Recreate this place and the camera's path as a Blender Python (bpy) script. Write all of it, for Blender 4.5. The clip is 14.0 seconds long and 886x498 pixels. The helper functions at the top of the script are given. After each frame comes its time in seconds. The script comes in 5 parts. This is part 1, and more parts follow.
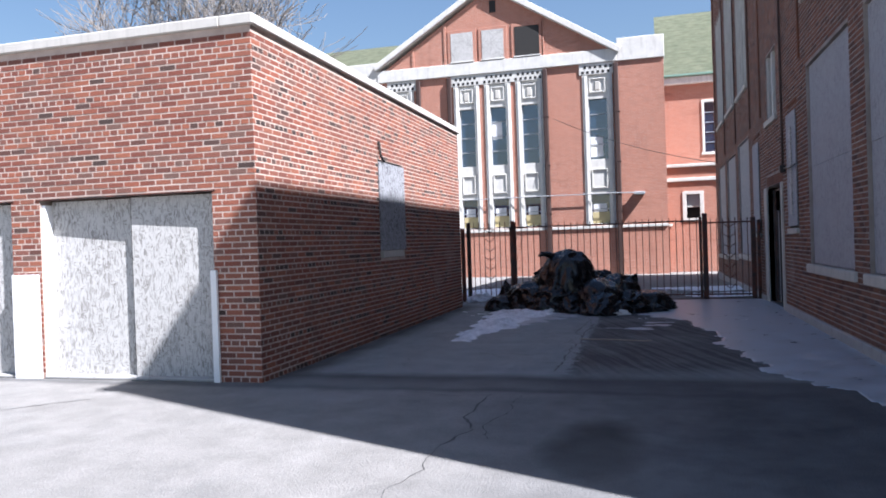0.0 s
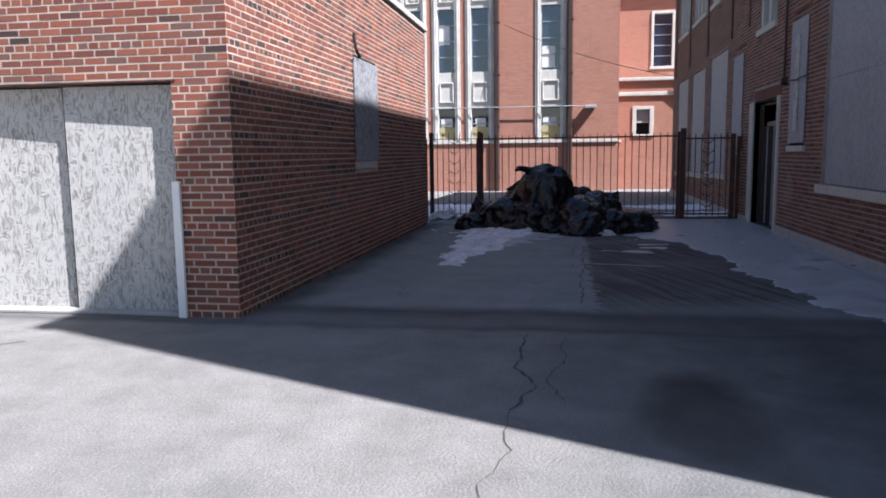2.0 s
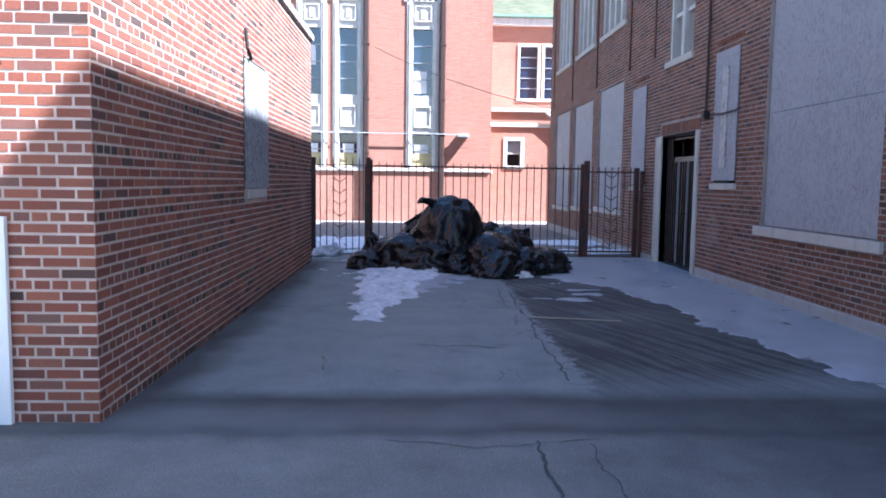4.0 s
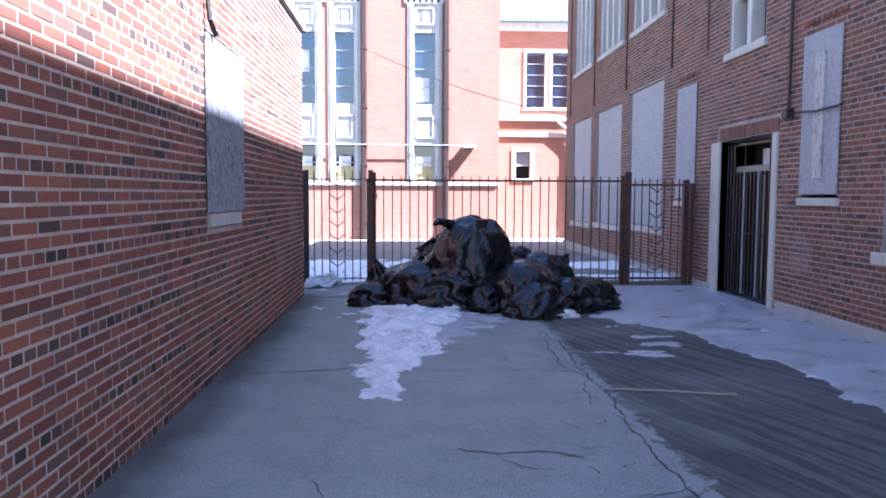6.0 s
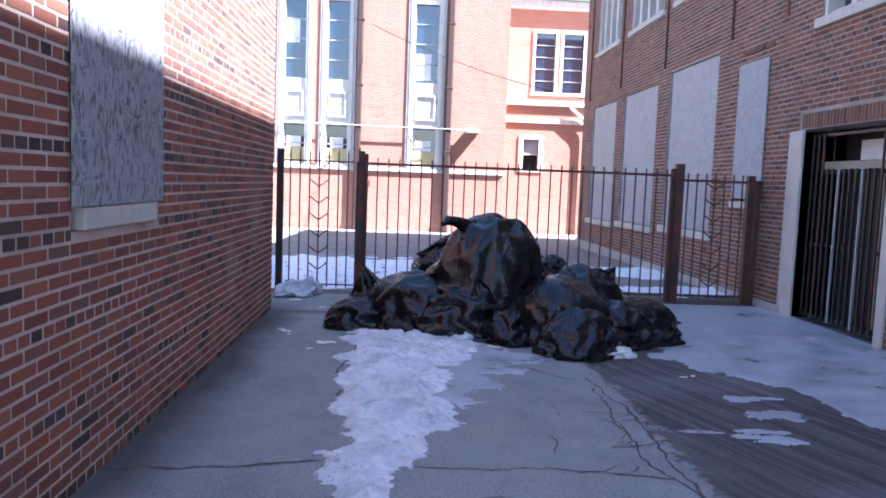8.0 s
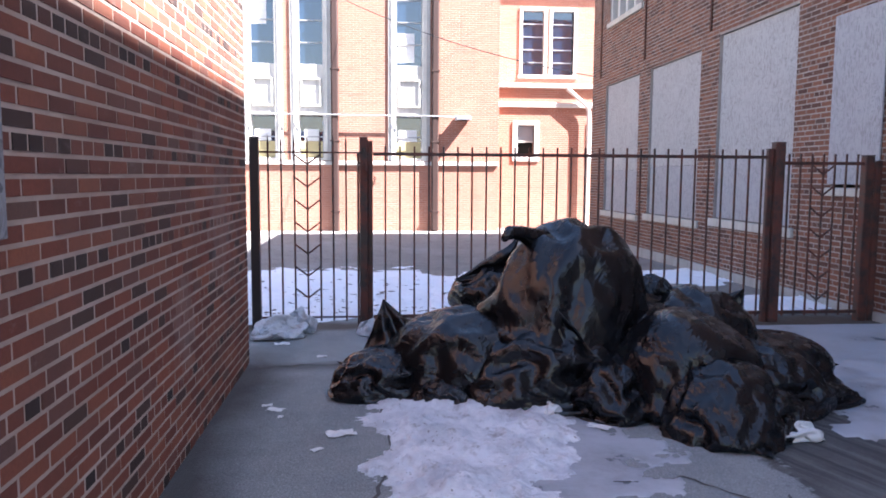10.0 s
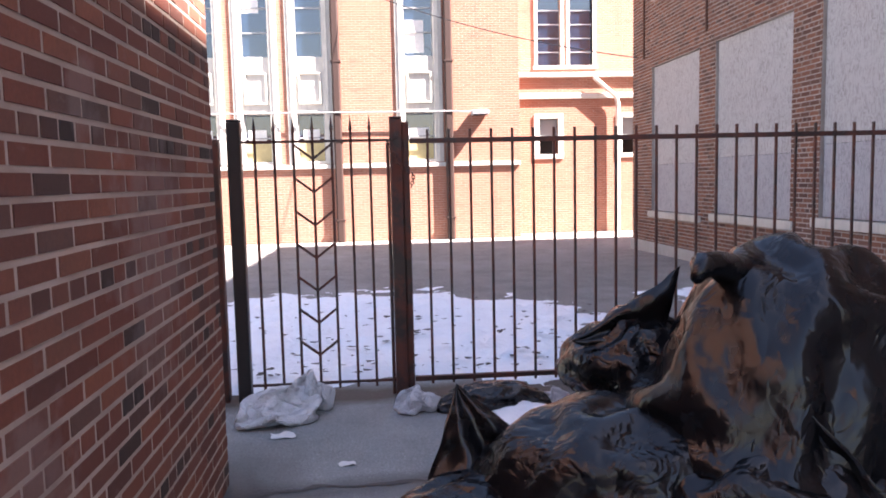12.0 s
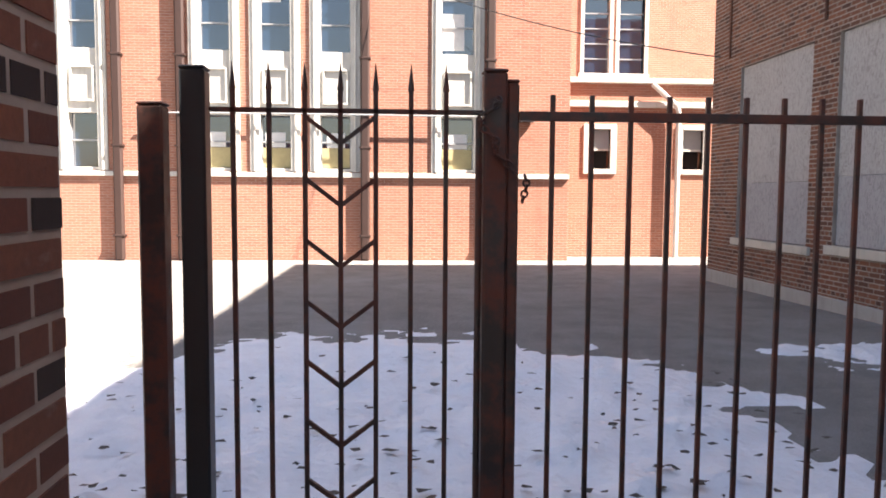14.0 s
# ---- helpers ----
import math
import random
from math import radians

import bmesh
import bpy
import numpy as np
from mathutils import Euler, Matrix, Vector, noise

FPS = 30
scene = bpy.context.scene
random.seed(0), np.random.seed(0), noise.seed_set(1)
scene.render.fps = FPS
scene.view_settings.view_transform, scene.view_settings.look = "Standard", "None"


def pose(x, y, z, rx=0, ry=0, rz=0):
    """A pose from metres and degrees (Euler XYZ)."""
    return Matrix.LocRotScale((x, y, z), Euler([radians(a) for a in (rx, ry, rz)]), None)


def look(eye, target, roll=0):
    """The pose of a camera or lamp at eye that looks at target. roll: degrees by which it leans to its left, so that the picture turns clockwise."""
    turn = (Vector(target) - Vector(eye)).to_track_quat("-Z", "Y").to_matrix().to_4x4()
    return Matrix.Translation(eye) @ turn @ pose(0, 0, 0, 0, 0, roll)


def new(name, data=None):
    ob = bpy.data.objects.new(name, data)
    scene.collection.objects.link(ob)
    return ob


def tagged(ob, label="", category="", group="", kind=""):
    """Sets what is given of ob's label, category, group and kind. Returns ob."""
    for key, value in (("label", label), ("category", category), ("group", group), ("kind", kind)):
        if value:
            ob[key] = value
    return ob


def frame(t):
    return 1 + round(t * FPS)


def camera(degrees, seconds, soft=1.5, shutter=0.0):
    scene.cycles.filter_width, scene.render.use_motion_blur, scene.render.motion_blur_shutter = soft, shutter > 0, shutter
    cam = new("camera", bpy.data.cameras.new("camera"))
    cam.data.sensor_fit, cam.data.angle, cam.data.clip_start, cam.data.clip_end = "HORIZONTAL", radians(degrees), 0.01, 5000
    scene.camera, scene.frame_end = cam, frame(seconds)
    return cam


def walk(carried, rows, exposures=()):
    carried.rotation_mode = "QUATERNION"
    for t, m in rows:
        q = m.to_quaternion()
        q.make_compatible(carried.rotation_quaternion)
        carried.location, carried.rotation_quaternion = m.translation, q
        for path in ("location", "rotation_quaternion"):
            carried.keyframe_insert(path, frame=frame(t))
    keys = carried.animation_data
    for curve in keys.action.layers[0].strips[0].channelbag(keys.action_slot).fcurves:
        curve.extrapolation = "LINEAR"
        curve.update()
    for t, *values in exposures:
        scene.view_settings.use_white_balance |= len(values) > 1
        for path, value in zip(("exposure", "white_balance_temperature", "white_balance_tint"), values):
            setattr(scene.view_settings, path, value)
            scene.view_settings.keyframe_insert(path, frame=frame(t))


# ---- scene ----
cam = camera(61.8, 14.0, soft=1.8)
METRES, EYE, TILT, LEAN, TURN = 15.96, 1.47, 0.0, 0.0, 15.6
ROWS = [
    (0.0, 0.0, 0.0, 0.0, -0.02, -0.48, 1.93),
    (0.5, -0.0137, 0.0194, 0.0004, -0.07, -0.56, -3.45),
    (1.0, -0.0229, 0.044, 0.0023, -0.03, 1.5, 4.95),
    (1.5, -0.0378, 0.0604, 0.0011, 0.13, -0.08, 3.1),
    (2.0, -0.0532, 0.0839, -0.0004, -5.91, -7.33, 0.76),
    (2.5, -0.0608, 0.1127, -0.0004, -8.13, -7.02, 0.48),
    (3.0, -0.0736, 0.1432, 0.0003, -13.36, -5.73, 2.32),
    (3.2, -0.0787, 0.1554, 0.0001, -15.25, -5.55, 1.83),
    (5.3, -0.0738, 0.2994, 0.0038, -17.99, -3.7, -1.91),
    (5.5, -0.071, 0.3142, 0.0038, -16.95, -3.24, -1.44),
    (6.0, -0.0641, 0.3511, 0.0042, -17.94, -4.2, -0.26),
    (6.5, -0.0537, 0.3872, 0.0056, -15.61, -5.22, -2.05),
    (7.0, -0.0488, 0.4273, 0.0069, -16.03, -5.27, -0.4),
    (7.5, -0.0377, 0.4643, 0.0059, -19.01, -3.93, -1.5),
    (7.7, -0.0333, 0.4791, 0.0055, -18.2, -4.49, -2.31),
    (9.8, -0.0151, 0.6481, 0.0064, -21.55, -6.27, 0.31),
    (10.0, -0.0145, 0.6652, 0.0058, -20.73, -5.65, -0.34),
    (10.5, -0.0132, 0.7076, 0.0043, -19.66, -4.76, -0.94),
    (11.0, -0.0041, 0.7454, 0.0018, -21.9, -5.36, -0.95),
    (11.5, 0.0028, 0.7851, 0.0018, -19.76, -5.92, 0.16),
    (12.0, 0.0104, 0.8184, 0.0025, -20.8, -5.37, 1.3),
    (12.5, 0.0193, 0.8573, 0.003, -18.77, -5.18, -0.47),
    (13.0, 0.0215, 0.8914, 0.0041, -20.16, -4.75, -0.27),
    (13.5, 0.033, 0.9295, 0.0024, -20.62, -4.57, 0.46),
    (14.0, 0.0379, 0.9671, 0.0011, -19.18, -4.24, -0.39),
]
EXPOSURES = [(0.0, 1.62, 5600, 16), (0.5, 1.40, 5600, 17), (1.0, 1.44, 5600, 17), (1.6, 1.40, 5700, 17), (2.0, 1.34, 5700, 16), (3.2, 2.0, 5250, 13), (5.3, 3.0, 5200, 21), (7.7, 3.02, 5300, 21), (9.8, 3.12, 5900, 20), (11.0, 3.12, 6400, 25), (12.5, 3.0, 6800, 25), (14.0, 2.5, 7000, 18)]
walk(cam, [(t, pose(0, 0, EYE, TILT, LEAN, TURN) @ pose(METRES * x, METRES * y, METRES * z, 90 + pitch, roll, yaw)) for t, x, y, z, yaw, pitch, roll in ROWS], EXPOSURES)

# ---- daylight: clear early-spring sky, sun behind the right-hand building ----
SUN = Vector((1.0, -0.44, 1.31)).normalized()
world = bpy.data.worlds.new("sky")
scene.world = world
world.use_nodes = True
wn = world.node_tree.nodes
sky = wn.new("ShaderNodeTexSky")
sky.sky_type, sky.sun_disc = "NISHITA", False
sky.sun_elevation, sky.sun_rotation = math.asin(SUN.z), math.atan2(SUN.x, SUN.y)
sky.air_density, sky.dust_density, sky.ozone_density = 1.5, 1.1, 2.4
wn["Background"].inputs["Strength"].default_value = 0.041
world.node_tree.links.new(sky.outputs["Color"], wn["Background"].inputs["Color"])
sun = new("sun", bpy.data.lights.new("sun", "SUN"))
sun.data.energy, sun.data.angle, sun.data.color = 5.0, radians(0.6), (1.0, 0.95, 0.87)
sun.matrix_world = look((0, 0, 30), Vector((0, 0, 30)) - SUN)


# ---- materials ----
class Nodes:
    """A node material with short calls."""

    def __init__(self, name):
        self.mat = bpy.data.materials.new(name)
        self.mat.use_nodes = True
        self.tree = self.mat.node_tree
        self.bsdf = self.tree.nodes["Principled BSDF"]

    def add(self, kind, ins=None, **props):
        n = self.tree.nodes.new("ShaderNode" + kind)
        for key, value in props.items():
            setattr(n, key, value)
        for key, value in (ins or {}).items():
            self.put(n.inputs[key], value)
        return n

    def put(self, socket, value):
        if isinstance(value, bpy.types.NodeSocket):
            self.tree.links.new(value, socket)
        elif isinstance(value, tuple) and len(value) == 3 and socket.type == "RGBA":
            socket.default_value = (*value, 1)
        else:
            socket.default_value = value

    def place(self):
        return self.add("NewGeometry").outputs["Position"]

    def local(self):
        return self.add("TexCoord").outputs["Object"]

    def scaled(self, vec, sx, sy, sz):
        return self.add("VectorMath", {0: vec, 1: (sx, sy, sz)}, operation="MULTIPLY").outputs[0]

    def noise(self, vec, scale, detail=4.0, rough=0.6):
        return self.add("TexNoise", {"Vector": vec, "Scale": scale, "Detail": detail, "Roughness": rough}).outputs["Fac"]

    def ramp(self, fac, *stops):
        r = self.add("ValToRGB", {"Fac": fac})
        els = r.color_ramp.elements
        while len(els) < len(stops):
            els.new(0.5)
        for e, (p, c) in zip(els, stops):
            e.position, e.color = p, (*c, 1) if isinstance(c, tuple) else (c, c, c, 1)
        return r.outputs["Color"]

    def mix(self, fac, a, b, mode="MIX"):
        m = self.add("Mix", data_type="RGBA", blend_type=mode)
        self.put(m.inputs["Factor"], fac)
        self.put(m.inputs["A"], a)
        self.put(m.inputs["B"], b)
        return m.outputs["Result"]

    def math(self, op, a, b=0.0):
        return self.add("Math", {0: a, 1: b}, operation=op).outputs[0]

    def bump(self, height, strength, distance):
        return self.add("Bump", {"Height": height, "Strength": strength, "Distance": distance}).outputs["Normal"]

    def out(self, color, rough=0.8, normal=None, metal=0.0, spec=None):
        self.put(self.bsdf.inputs["Base Color"], color)
        self.put(self.bsdf.inputs["Roughness"], rough)
        self.put(self.bsdf.inputs["Metallic"], metal)
        if normal is not None:
            self.put(self.bsdf.inputs["Normal"], normal)
        if spec is not None:
            self.put(self.bsdf.inputs["Specular IOR Level"], spec)
        return self.mat


def brick_material(name, single, stops, dirt):
    n = Nodes(name)
    p = n.place()
    rnd = n.add("ObjectInfo").outputs["Random"] if single else n.add("NewGeometry").outputs["Random Per Island"]
    col = n.ramp(rnd, *stops)
    grain = n.noise(p, 60, 5, 0.7)
    blotch = n.noise(p, 1.3, 4)
    col = n.mix(n.ramp(grain, (0.3, 0.0), (0.75, 0.55)), col, n.mix(0.6, col, (0.05, 0.03, 0.03)))
    col = n.mix(n.ramp(blotch, (0.45, 0.0), (0.75, dirt)), col, (0.09, 0.07, 0.06))
    chalk = n.noise(n.scaled(p, 1, 1, 2.2), 7, 5, 0.7)
    col = n.mix(n.ramp(chalk, (0.62, 0.0), (0.8, 0.3)), col, (0.45, 0.36, 0.31))
    # pale smears of old whitewash near the garage's back corner
    sep = n.add("SeparateXYZ", {0: p})
    for y, z, r in ((15.3, 1.25, 0.4), (14.75, 1.75, 0.12), (14.3, 0.75, 0.25)):
        d = n.math("ADD", n.math("POWER", n.math("SUBTRACT", sep.outputs[1], y), 2.0), n.math("MULTIPLY", n.math("POWER", n.math("SUBTRACT", sep.outputs[2], z), 2.0), 0.6))
        d = n.math("ADD", d, n.math("MULTIPLY", n.math("SUBTRACT", n.noise(p, 7, 4), 0.5), r * r * 4))
        col = n.mix(n.ramp(n.math("DIVIDE", d, r * r), (0.2, 0.2), (1.0, 0.0)), col, (0.42, 0.36, 0.34))
    return n.out(col, 0.88, n.bump(n.noise(p, 90, 5, 0.75), 0.5, 0.004), spec=0.25)


GARAGE_STOPS = ((0.0, (0.055, 0.036, 0.031)), (0.045, (0.10, 0.058, 0.047)), (0.075, (0.18, 0.063, 0.045)), (0.45, (0.26, 0.085, 0.054)), (0.75, (0.33, 0.118, 0.068)), (0.90, (0.225, 0.092, 0.066)), (1.0, (0.175, 0.10, 0.077)))
SCHOOL_STOPS = ((0.0, (0.09, 0.045, 0.035)), (0.3, (0.19, 0.085, 0.055)), (0.65, (0.25, 0.112, 0.068)), (0.9, (0.21, 0.085, 0.052)), (1.0, (0.11, 0.065, 0.05)))
M_BRICK = brick_material("red_brick", False, GARAGE_STOPS, 0.45)
HEADER_STOPS = ((0.0, (0.042, 0.031, 0.028)), (0.3, (0.085, 0.052, 0.043)), (0.42, (0.19, 0.068, 0.048)), (0.8, (0.28, 0.098, 0.062)), (1.0, (0.155, 0.082, 0.062)))
M_HEADER = brick_material("burnt_header_brick", False, HEADER_STOPS, 0.45)
M_BRICK_ONE = brick_material("red_brick_single", True, GARAGE_STOPS, 0.45)
M_BROWN = brick_material("brown_brick", False, SCHOOL_STOPS, 0.5)
M_BROWN_ONE = brick_material("brown_brick_single", True, SCHOOL_STOPS, 0.5)


def mortar_material(name, dark, light):
    n = Nodes(name)
    p = n.place()
    col = n.ramp(n.noise(p, 3.0, 5), (0.3, dark), (0.7, light))
    return n.out(col, 0.95, n.bump(n.noise(p, 120, 4), 0.5, 0.003), spec=0.1)


def far_brick_material():
    n = Nodes("far_brick")
    p = n.place()
    sep = n.add("SeparateXYZ", {0: p})
    uv = n.add("CombineXYZ", {0: n.math("ADD", sep.outputs[0], sep.outputs[1]), 1: sep.outputs[2], 2: 0.0}).outputs[0]
    b = n.add("TexBrick", {"Vector": uv, "Color1": (0.40, 0.175, 0.118), "Color2": (0.30, 0.13, 0.092), "Mortar": (0.49, 0.36, 0.29), "Scale": 1.0, "Mortar Size": 0.006,
                           "Mortar Smooth": 0.3, "Bias": -0.1, "Brick Width": 0.213, "Row Height": 0.0677})
    blotch = n.noise(p, 0.35, 5)
    col = n.mix(n.ramp(blotch, (0.35, 0.0), (0.7, 0.5)), b.outputs["Color"], (0.41, 0.19, 0.13))
    patch = n.noise(n.scaled(p, 0.6, 0.6, 2.5), 1.1, 4)
    col = n.mix(n.ramp(patch, (0.6, 0.0), (0.75, 0.45)), col, (0.17, 0.08, 0.06))
    streak = n.noise(n.scaled(p, 2.0, 2.0, 0.12), 1.5, 4)
    col = n.mix(n.ramp(streak, (0.55, 0.0), (0.8, 0.35)), col, (0.16, 0.09, 0.07))
    return n.out(col, 0.9, n.bump(b.outputs["Fac"], -0.5, 0.006), spec=0.2)


def stone_material(name, tone, stain):
    n = Nodes(name)
    p = n.place()
    col = n.ramp(n.noise(p, 2.5, 6, 0.65), (0.3, tuple(c * 0.8 for c in tone)), (0.7, tone))
    streak = n.noise(n.scaled(p, 5, 5, 0.5), 1.6, 5, 0.7)
    col = n.mix(n.ramp(streak, (0.52, 0.0), (0.8, stain)), col, (0.17, 0.15, 0.13))
    return n.out(col, 0.85, n.bump(n.noise(p, 55, 5), 0.4, 0.004), spec=0.25)


def board_material(name, light, dark, amount):
    """Pressed strand board: overlapping flat wood strands lying at all angles, weathered grey."""
    n = Nodes(name)
    p = n.place()
    sep = n.add("SeparateXYZ", {0: p})
    across = n.math("ADD", sep.outputs[0], sep.outputs[1])
    flat = n.add("CombineXYZ", {0: across, 1: sep.outputs[2], 2: 0.0}).outputs[0]
    warp = n.add("VectorMath", {0: flat, 1: n.scaled(n.add("TexNoise", {"Vector": flat, "Scale": 7.0, "Detail": 3.0}).outputs["Color"], 0.09, 0.09, 0.0)}, operation="ADD").outputs[0]
    upright = n.add("TexVoronoi", {"Vector": n.scaled(warp, 1.0, 0.24, 1.0), "Scale": 72.0, "Randomness": 1.0})
    lying = n.add("TexVoronoi", {"Vector": n.scaled(warp, 0.36, 1.0, 1.0), "Scale": 64.0, "Randomness": 1.0})
    pick = n.ramp(n.noise(flat, 9, 3, 0.6), (0.54, 0.0), (0.60, 1.0))
    tone = n.mix(pick, upright.outputs["Color"], lying.outputs["Color"])
    shade = n.add("SeparateXYZ", {0: tone}).outputs[0]
    blotch = n.noise(p, 2.6, 5, 0.65)
    mixed = n.math("ADD", n.math("MULTIPLY", shade, 0.6), n.math("MULTIPLY", blotch, 0.5))
    col = n.mix(n.ramp(mixed, (0.5, 0.0), (0.9, amount)), light, dark)
    col = n.mix(n.ramp(n.noise(p, 38, 4, 0.7), (0.58, 0.0), (0.78, 0.4)), col, tuple(c * 0.55 for c in dark))
    return n.out(col, 0.85, n.bump(n.math("ADD", shade, n.noise(p, 60, 4)), 0.35, 0.003), spec=0.25)


def paint_material(name, tone, wear, rough=0.6):
    n = Nodes(name)
    p = n.place()
    f = n.noise(p, 9, 6, 0.7)
    col = n.mix(n.ramp(f, (0.55, 0.0), (0.75, wear)), tone, tuple(c * 0.45 for c in tone))
    col = n.mix(n.ramp(n.noise(p, 1.7, 3), (0.4, 0.0), (0.7, 0.25)), col, tuple(c * 0.75 for c in tone))
    return n.out(col, rough, n.bump(n.noise(p, 70, 4), 0.25, 0.002))


def iron_material():
    n = Nodes("rusty_iron")
    p = n.place()
    f = n.noise(p, 6, 6, 0.7)
    col = n.mix(n.ramp(f, (0.42, 0.0), (0.62, 1.0)), (0.03, 0.019, 0.017), (0.12, 0.04, 0.026))
    return n.out(col, n.ramp(f, (0.4, 0.45), (0.65, 0.85)), n.bump(n.noise(p, 80, 5), 0.5, 0.002), 0.0)


def plastic_material(name, clean, dusty, rough, relief):
    """Thin film: broad taut panels between sharp creases, dusty in places."""
    n = Nodes(name)
    p = n.local()
    warp = n.add("VectorMath", {0: p, 1: n.scaled(n.add("TexNoise", {"Vector": p, "Scale": 2.2, "Detail": 3.0}).outputs["Color"], 0.9, 0.9, 0.9)}, operation="ADD").outputs[0]

    def fold(direction, scale):
        d = n.add("VectorMath", {0: warp, 1: direction}, operation="DOT_PRODUCT").outputs["Value"]
        return n.math("PINGPONG", n.math("MULTIPLY", d, scale), 1.0)

    big = n.math("MAXIMUM", n.math("MINIMUM", fold((0.8, 0.3, 0.5), 5.0), fold((-0.4, 0.8, 0.45), 4.0)), n.math("MINIMUM", fold((0.3, -0.5, 0.8), 6.0), fold((0.9, 0.4, -0.2), 3.4)))
    small = n.math("MINIMUM", fold((0.5, 0.7, -0.5), 15.0), fold((-0.7, 0.3, 0.6), 19.0))
    where = n.ramp(n.noise(p, 2.6, 2, 0.5), (0.45, 0.0), (0.62, 1.0))
    h = n.math("ADD", n.math("MULTIPLY", big, 0.6), n.math("MULTIPLY", n.math("MULTIPLY", small, where), 0.32))
    dust = n.noise(n.place(), 3.5, 5, 0.7)
    col = n.mix(n.ramp(dust, (0.55, 0.0), (0.85, 0.4)), clean, dusty)
    return n.out(col, n.ramp(n.noise(p, 5, 3, 0.5), (0.3, rough), (0.7, rough + 0.16)), n.bump(h, relief, 0.03), spec=0.4)


def ground_material():
    n = Nodes("old_pavement")
    p = n.place()
    sep = n.add("SeparateXYZ", {0: p})
    x, y = sep.outputs[0], sep.outputs[1]
    wob = n.math("MULTIPLY", n.math("SUBTRACT", n.noise(p, 0.9, 5, 0.65), 0.5), 1.6)
    speck = n.noise(p, 95, 4, 0.8)
    grit = n.add("TexVoronoi", {"Vector": p, "Scale": 55.0, "Randomness": 1.0}).outputs["Distance"]
    mid = n.noise(p, 2.2, 6, 0.65)
    # open ground, with some of the sunlight's warmth put into its tone
    base = n.ramp(mid, (0.3, (0.20, 0.19, 0.175)), (0.7, (0.30, 0.285, 0.265)))
    base = n.mix(n.ramp(speck, (0.36, 0.6), (0.6, 0.0)), base, (0.085, 0.083, 0.08))
    base = n.mix(n.ramp(grit, (0.12, 0.45), (0.3, 0.0)), base, (0.40, 0.39, 0.37))
    # lighter worn concrete in the alley proper, blue of the shade tinted in
    alley = n.ramp(n.math("MULTIPLY", n.math("ADD", y, n.math("MULTIPLY", wob, 0.25)), 0.03), (0.228, 0.0), (0.238, 1.0), (0.548, 1.0), (0.552, 0.0))
    slab = n.ramp(mid, (0.3, (0.24, 0.26, 0.262)), (0.7, (0.34, 0.365, 0.365)))
    slab = n.mix(n.ramp(speck, (0.36, 0.75), (0.6, 0.0)), slab, (0.10, 0.105, 0.105))
    slab = n.mix(n.ramp(n.noise(p, 26, 5, 0.8), (0.52, 0.0), (0.68, 0.5)), slab, (0.13, 0.133, 0.133))
    slab = n.mix(n.ramp(grit, (0.12, 0.5), (0.3, 0.0)), slab, (0.50, 0.51, 0.50))
    base = n.mix(alley, base, slab)
    # darker tar-patched strip on the side of the tall building, scored by tyre tracks
    strip = n.math("ADD", n.math("ADD", x, n.math("MULTIPLY", wob, 0.12)), n.math("MULTIPLY", n.noise(p, 9, 4, 0.7), 0.5))
    strip = n.ramp(n.math("ADD", n.math("MULTIPLY", strip, 0.5), 0.75), (0.40, 0.0), (0.43, 1.0))
    lane = n.ramp(n.math("MULTIPLY", n.math("ADD", y, n.math("MULTIPLY", wob, 0.5)), 0.03), (0.225, 0.0), (0.26, 1.0), (0.54, 1.0), (0.58, 0.0))
    tar = n.ramp(n.noise(p, 5, 6, 0.7), (0.3, (0.07, 0.068, 0.067)), (0.7, (0.145, 0.14, 0.135)))
    tar = n.mix(n.ramp(speck, (0.4, 0.5), (0.6, 0.0)), tar, (0.035, 0.034, 0.033))
    track = n.noise(n.add("CombineXYZ", {0: n.math("MULTIPLY", n.math("ADD", n.math("ADD", x, n.math("MULTIPLY", y, 0.38)), n.math("MULTIPLY", wob, 0.1)), 11.0), 1: n.math("MULTIPLY", y, 0.35), 2: 0.0}).outputs[0], 1.0, 3, 0.6)
    tar = n.mix(n.ramp(track, (0.47, 0.0), (0.56, 0.85)), tar, (0.032, 0.031, 0.031))
    tar = n.mix(n.ramp(track, (0.30, 0.45), (0.40, 0.0)), tar, (0.20, 0.20, 0.20))
    col = n.mix(n.math("MULTIPLY", n.math("MULTIPLY", strip, lane), 0.9), base, tar)
    # darker, damp asphalt towards the tall building's corner
    damp = n.ramp(n.math("ADD", n.math("MULTIPLY", n.math("ADD", x, n.math("MULTIPLY", wob, 1.6)), 0.4), 0.36), (0.35, 0.0), (0.75, 0.88))
    damp = n.math("MULTIPLY", damp, n.ramp(n.math("MULTIPLY", y, 0.05), (0.12, 0.0), (0.2, 1.0), (0.385, 1.0), (0.39, 0.0)))
    col = n.mix(damp, col, n.ramp(mid, (0.3, (0.05, 0.05, 0.05)), (0.7, (0.11, 0.11, 0.11))))
    fore = n.ramp(n.math("ADD", n.math("MULTIPLY", n.math("ADD", x, n.math("MULTIPLY", wob, 0.9)), 0.25), 0.6), (0.2, 0.0), (0.7, 0.9))
    fore = n.math("MULTIPLY", fore, n.ramp(n.math("MULTIPLY", y, 0.05), (0.05, 0.0), (0.2, 1.0), (0.38, 1.0), (0.388, 0.0)))
    col = n.mix(fore, col, n.ramp(mid, (0.3, (0.055, 0.057, 0.06)), (0.7, (0.115, 0.117, 0.12))))
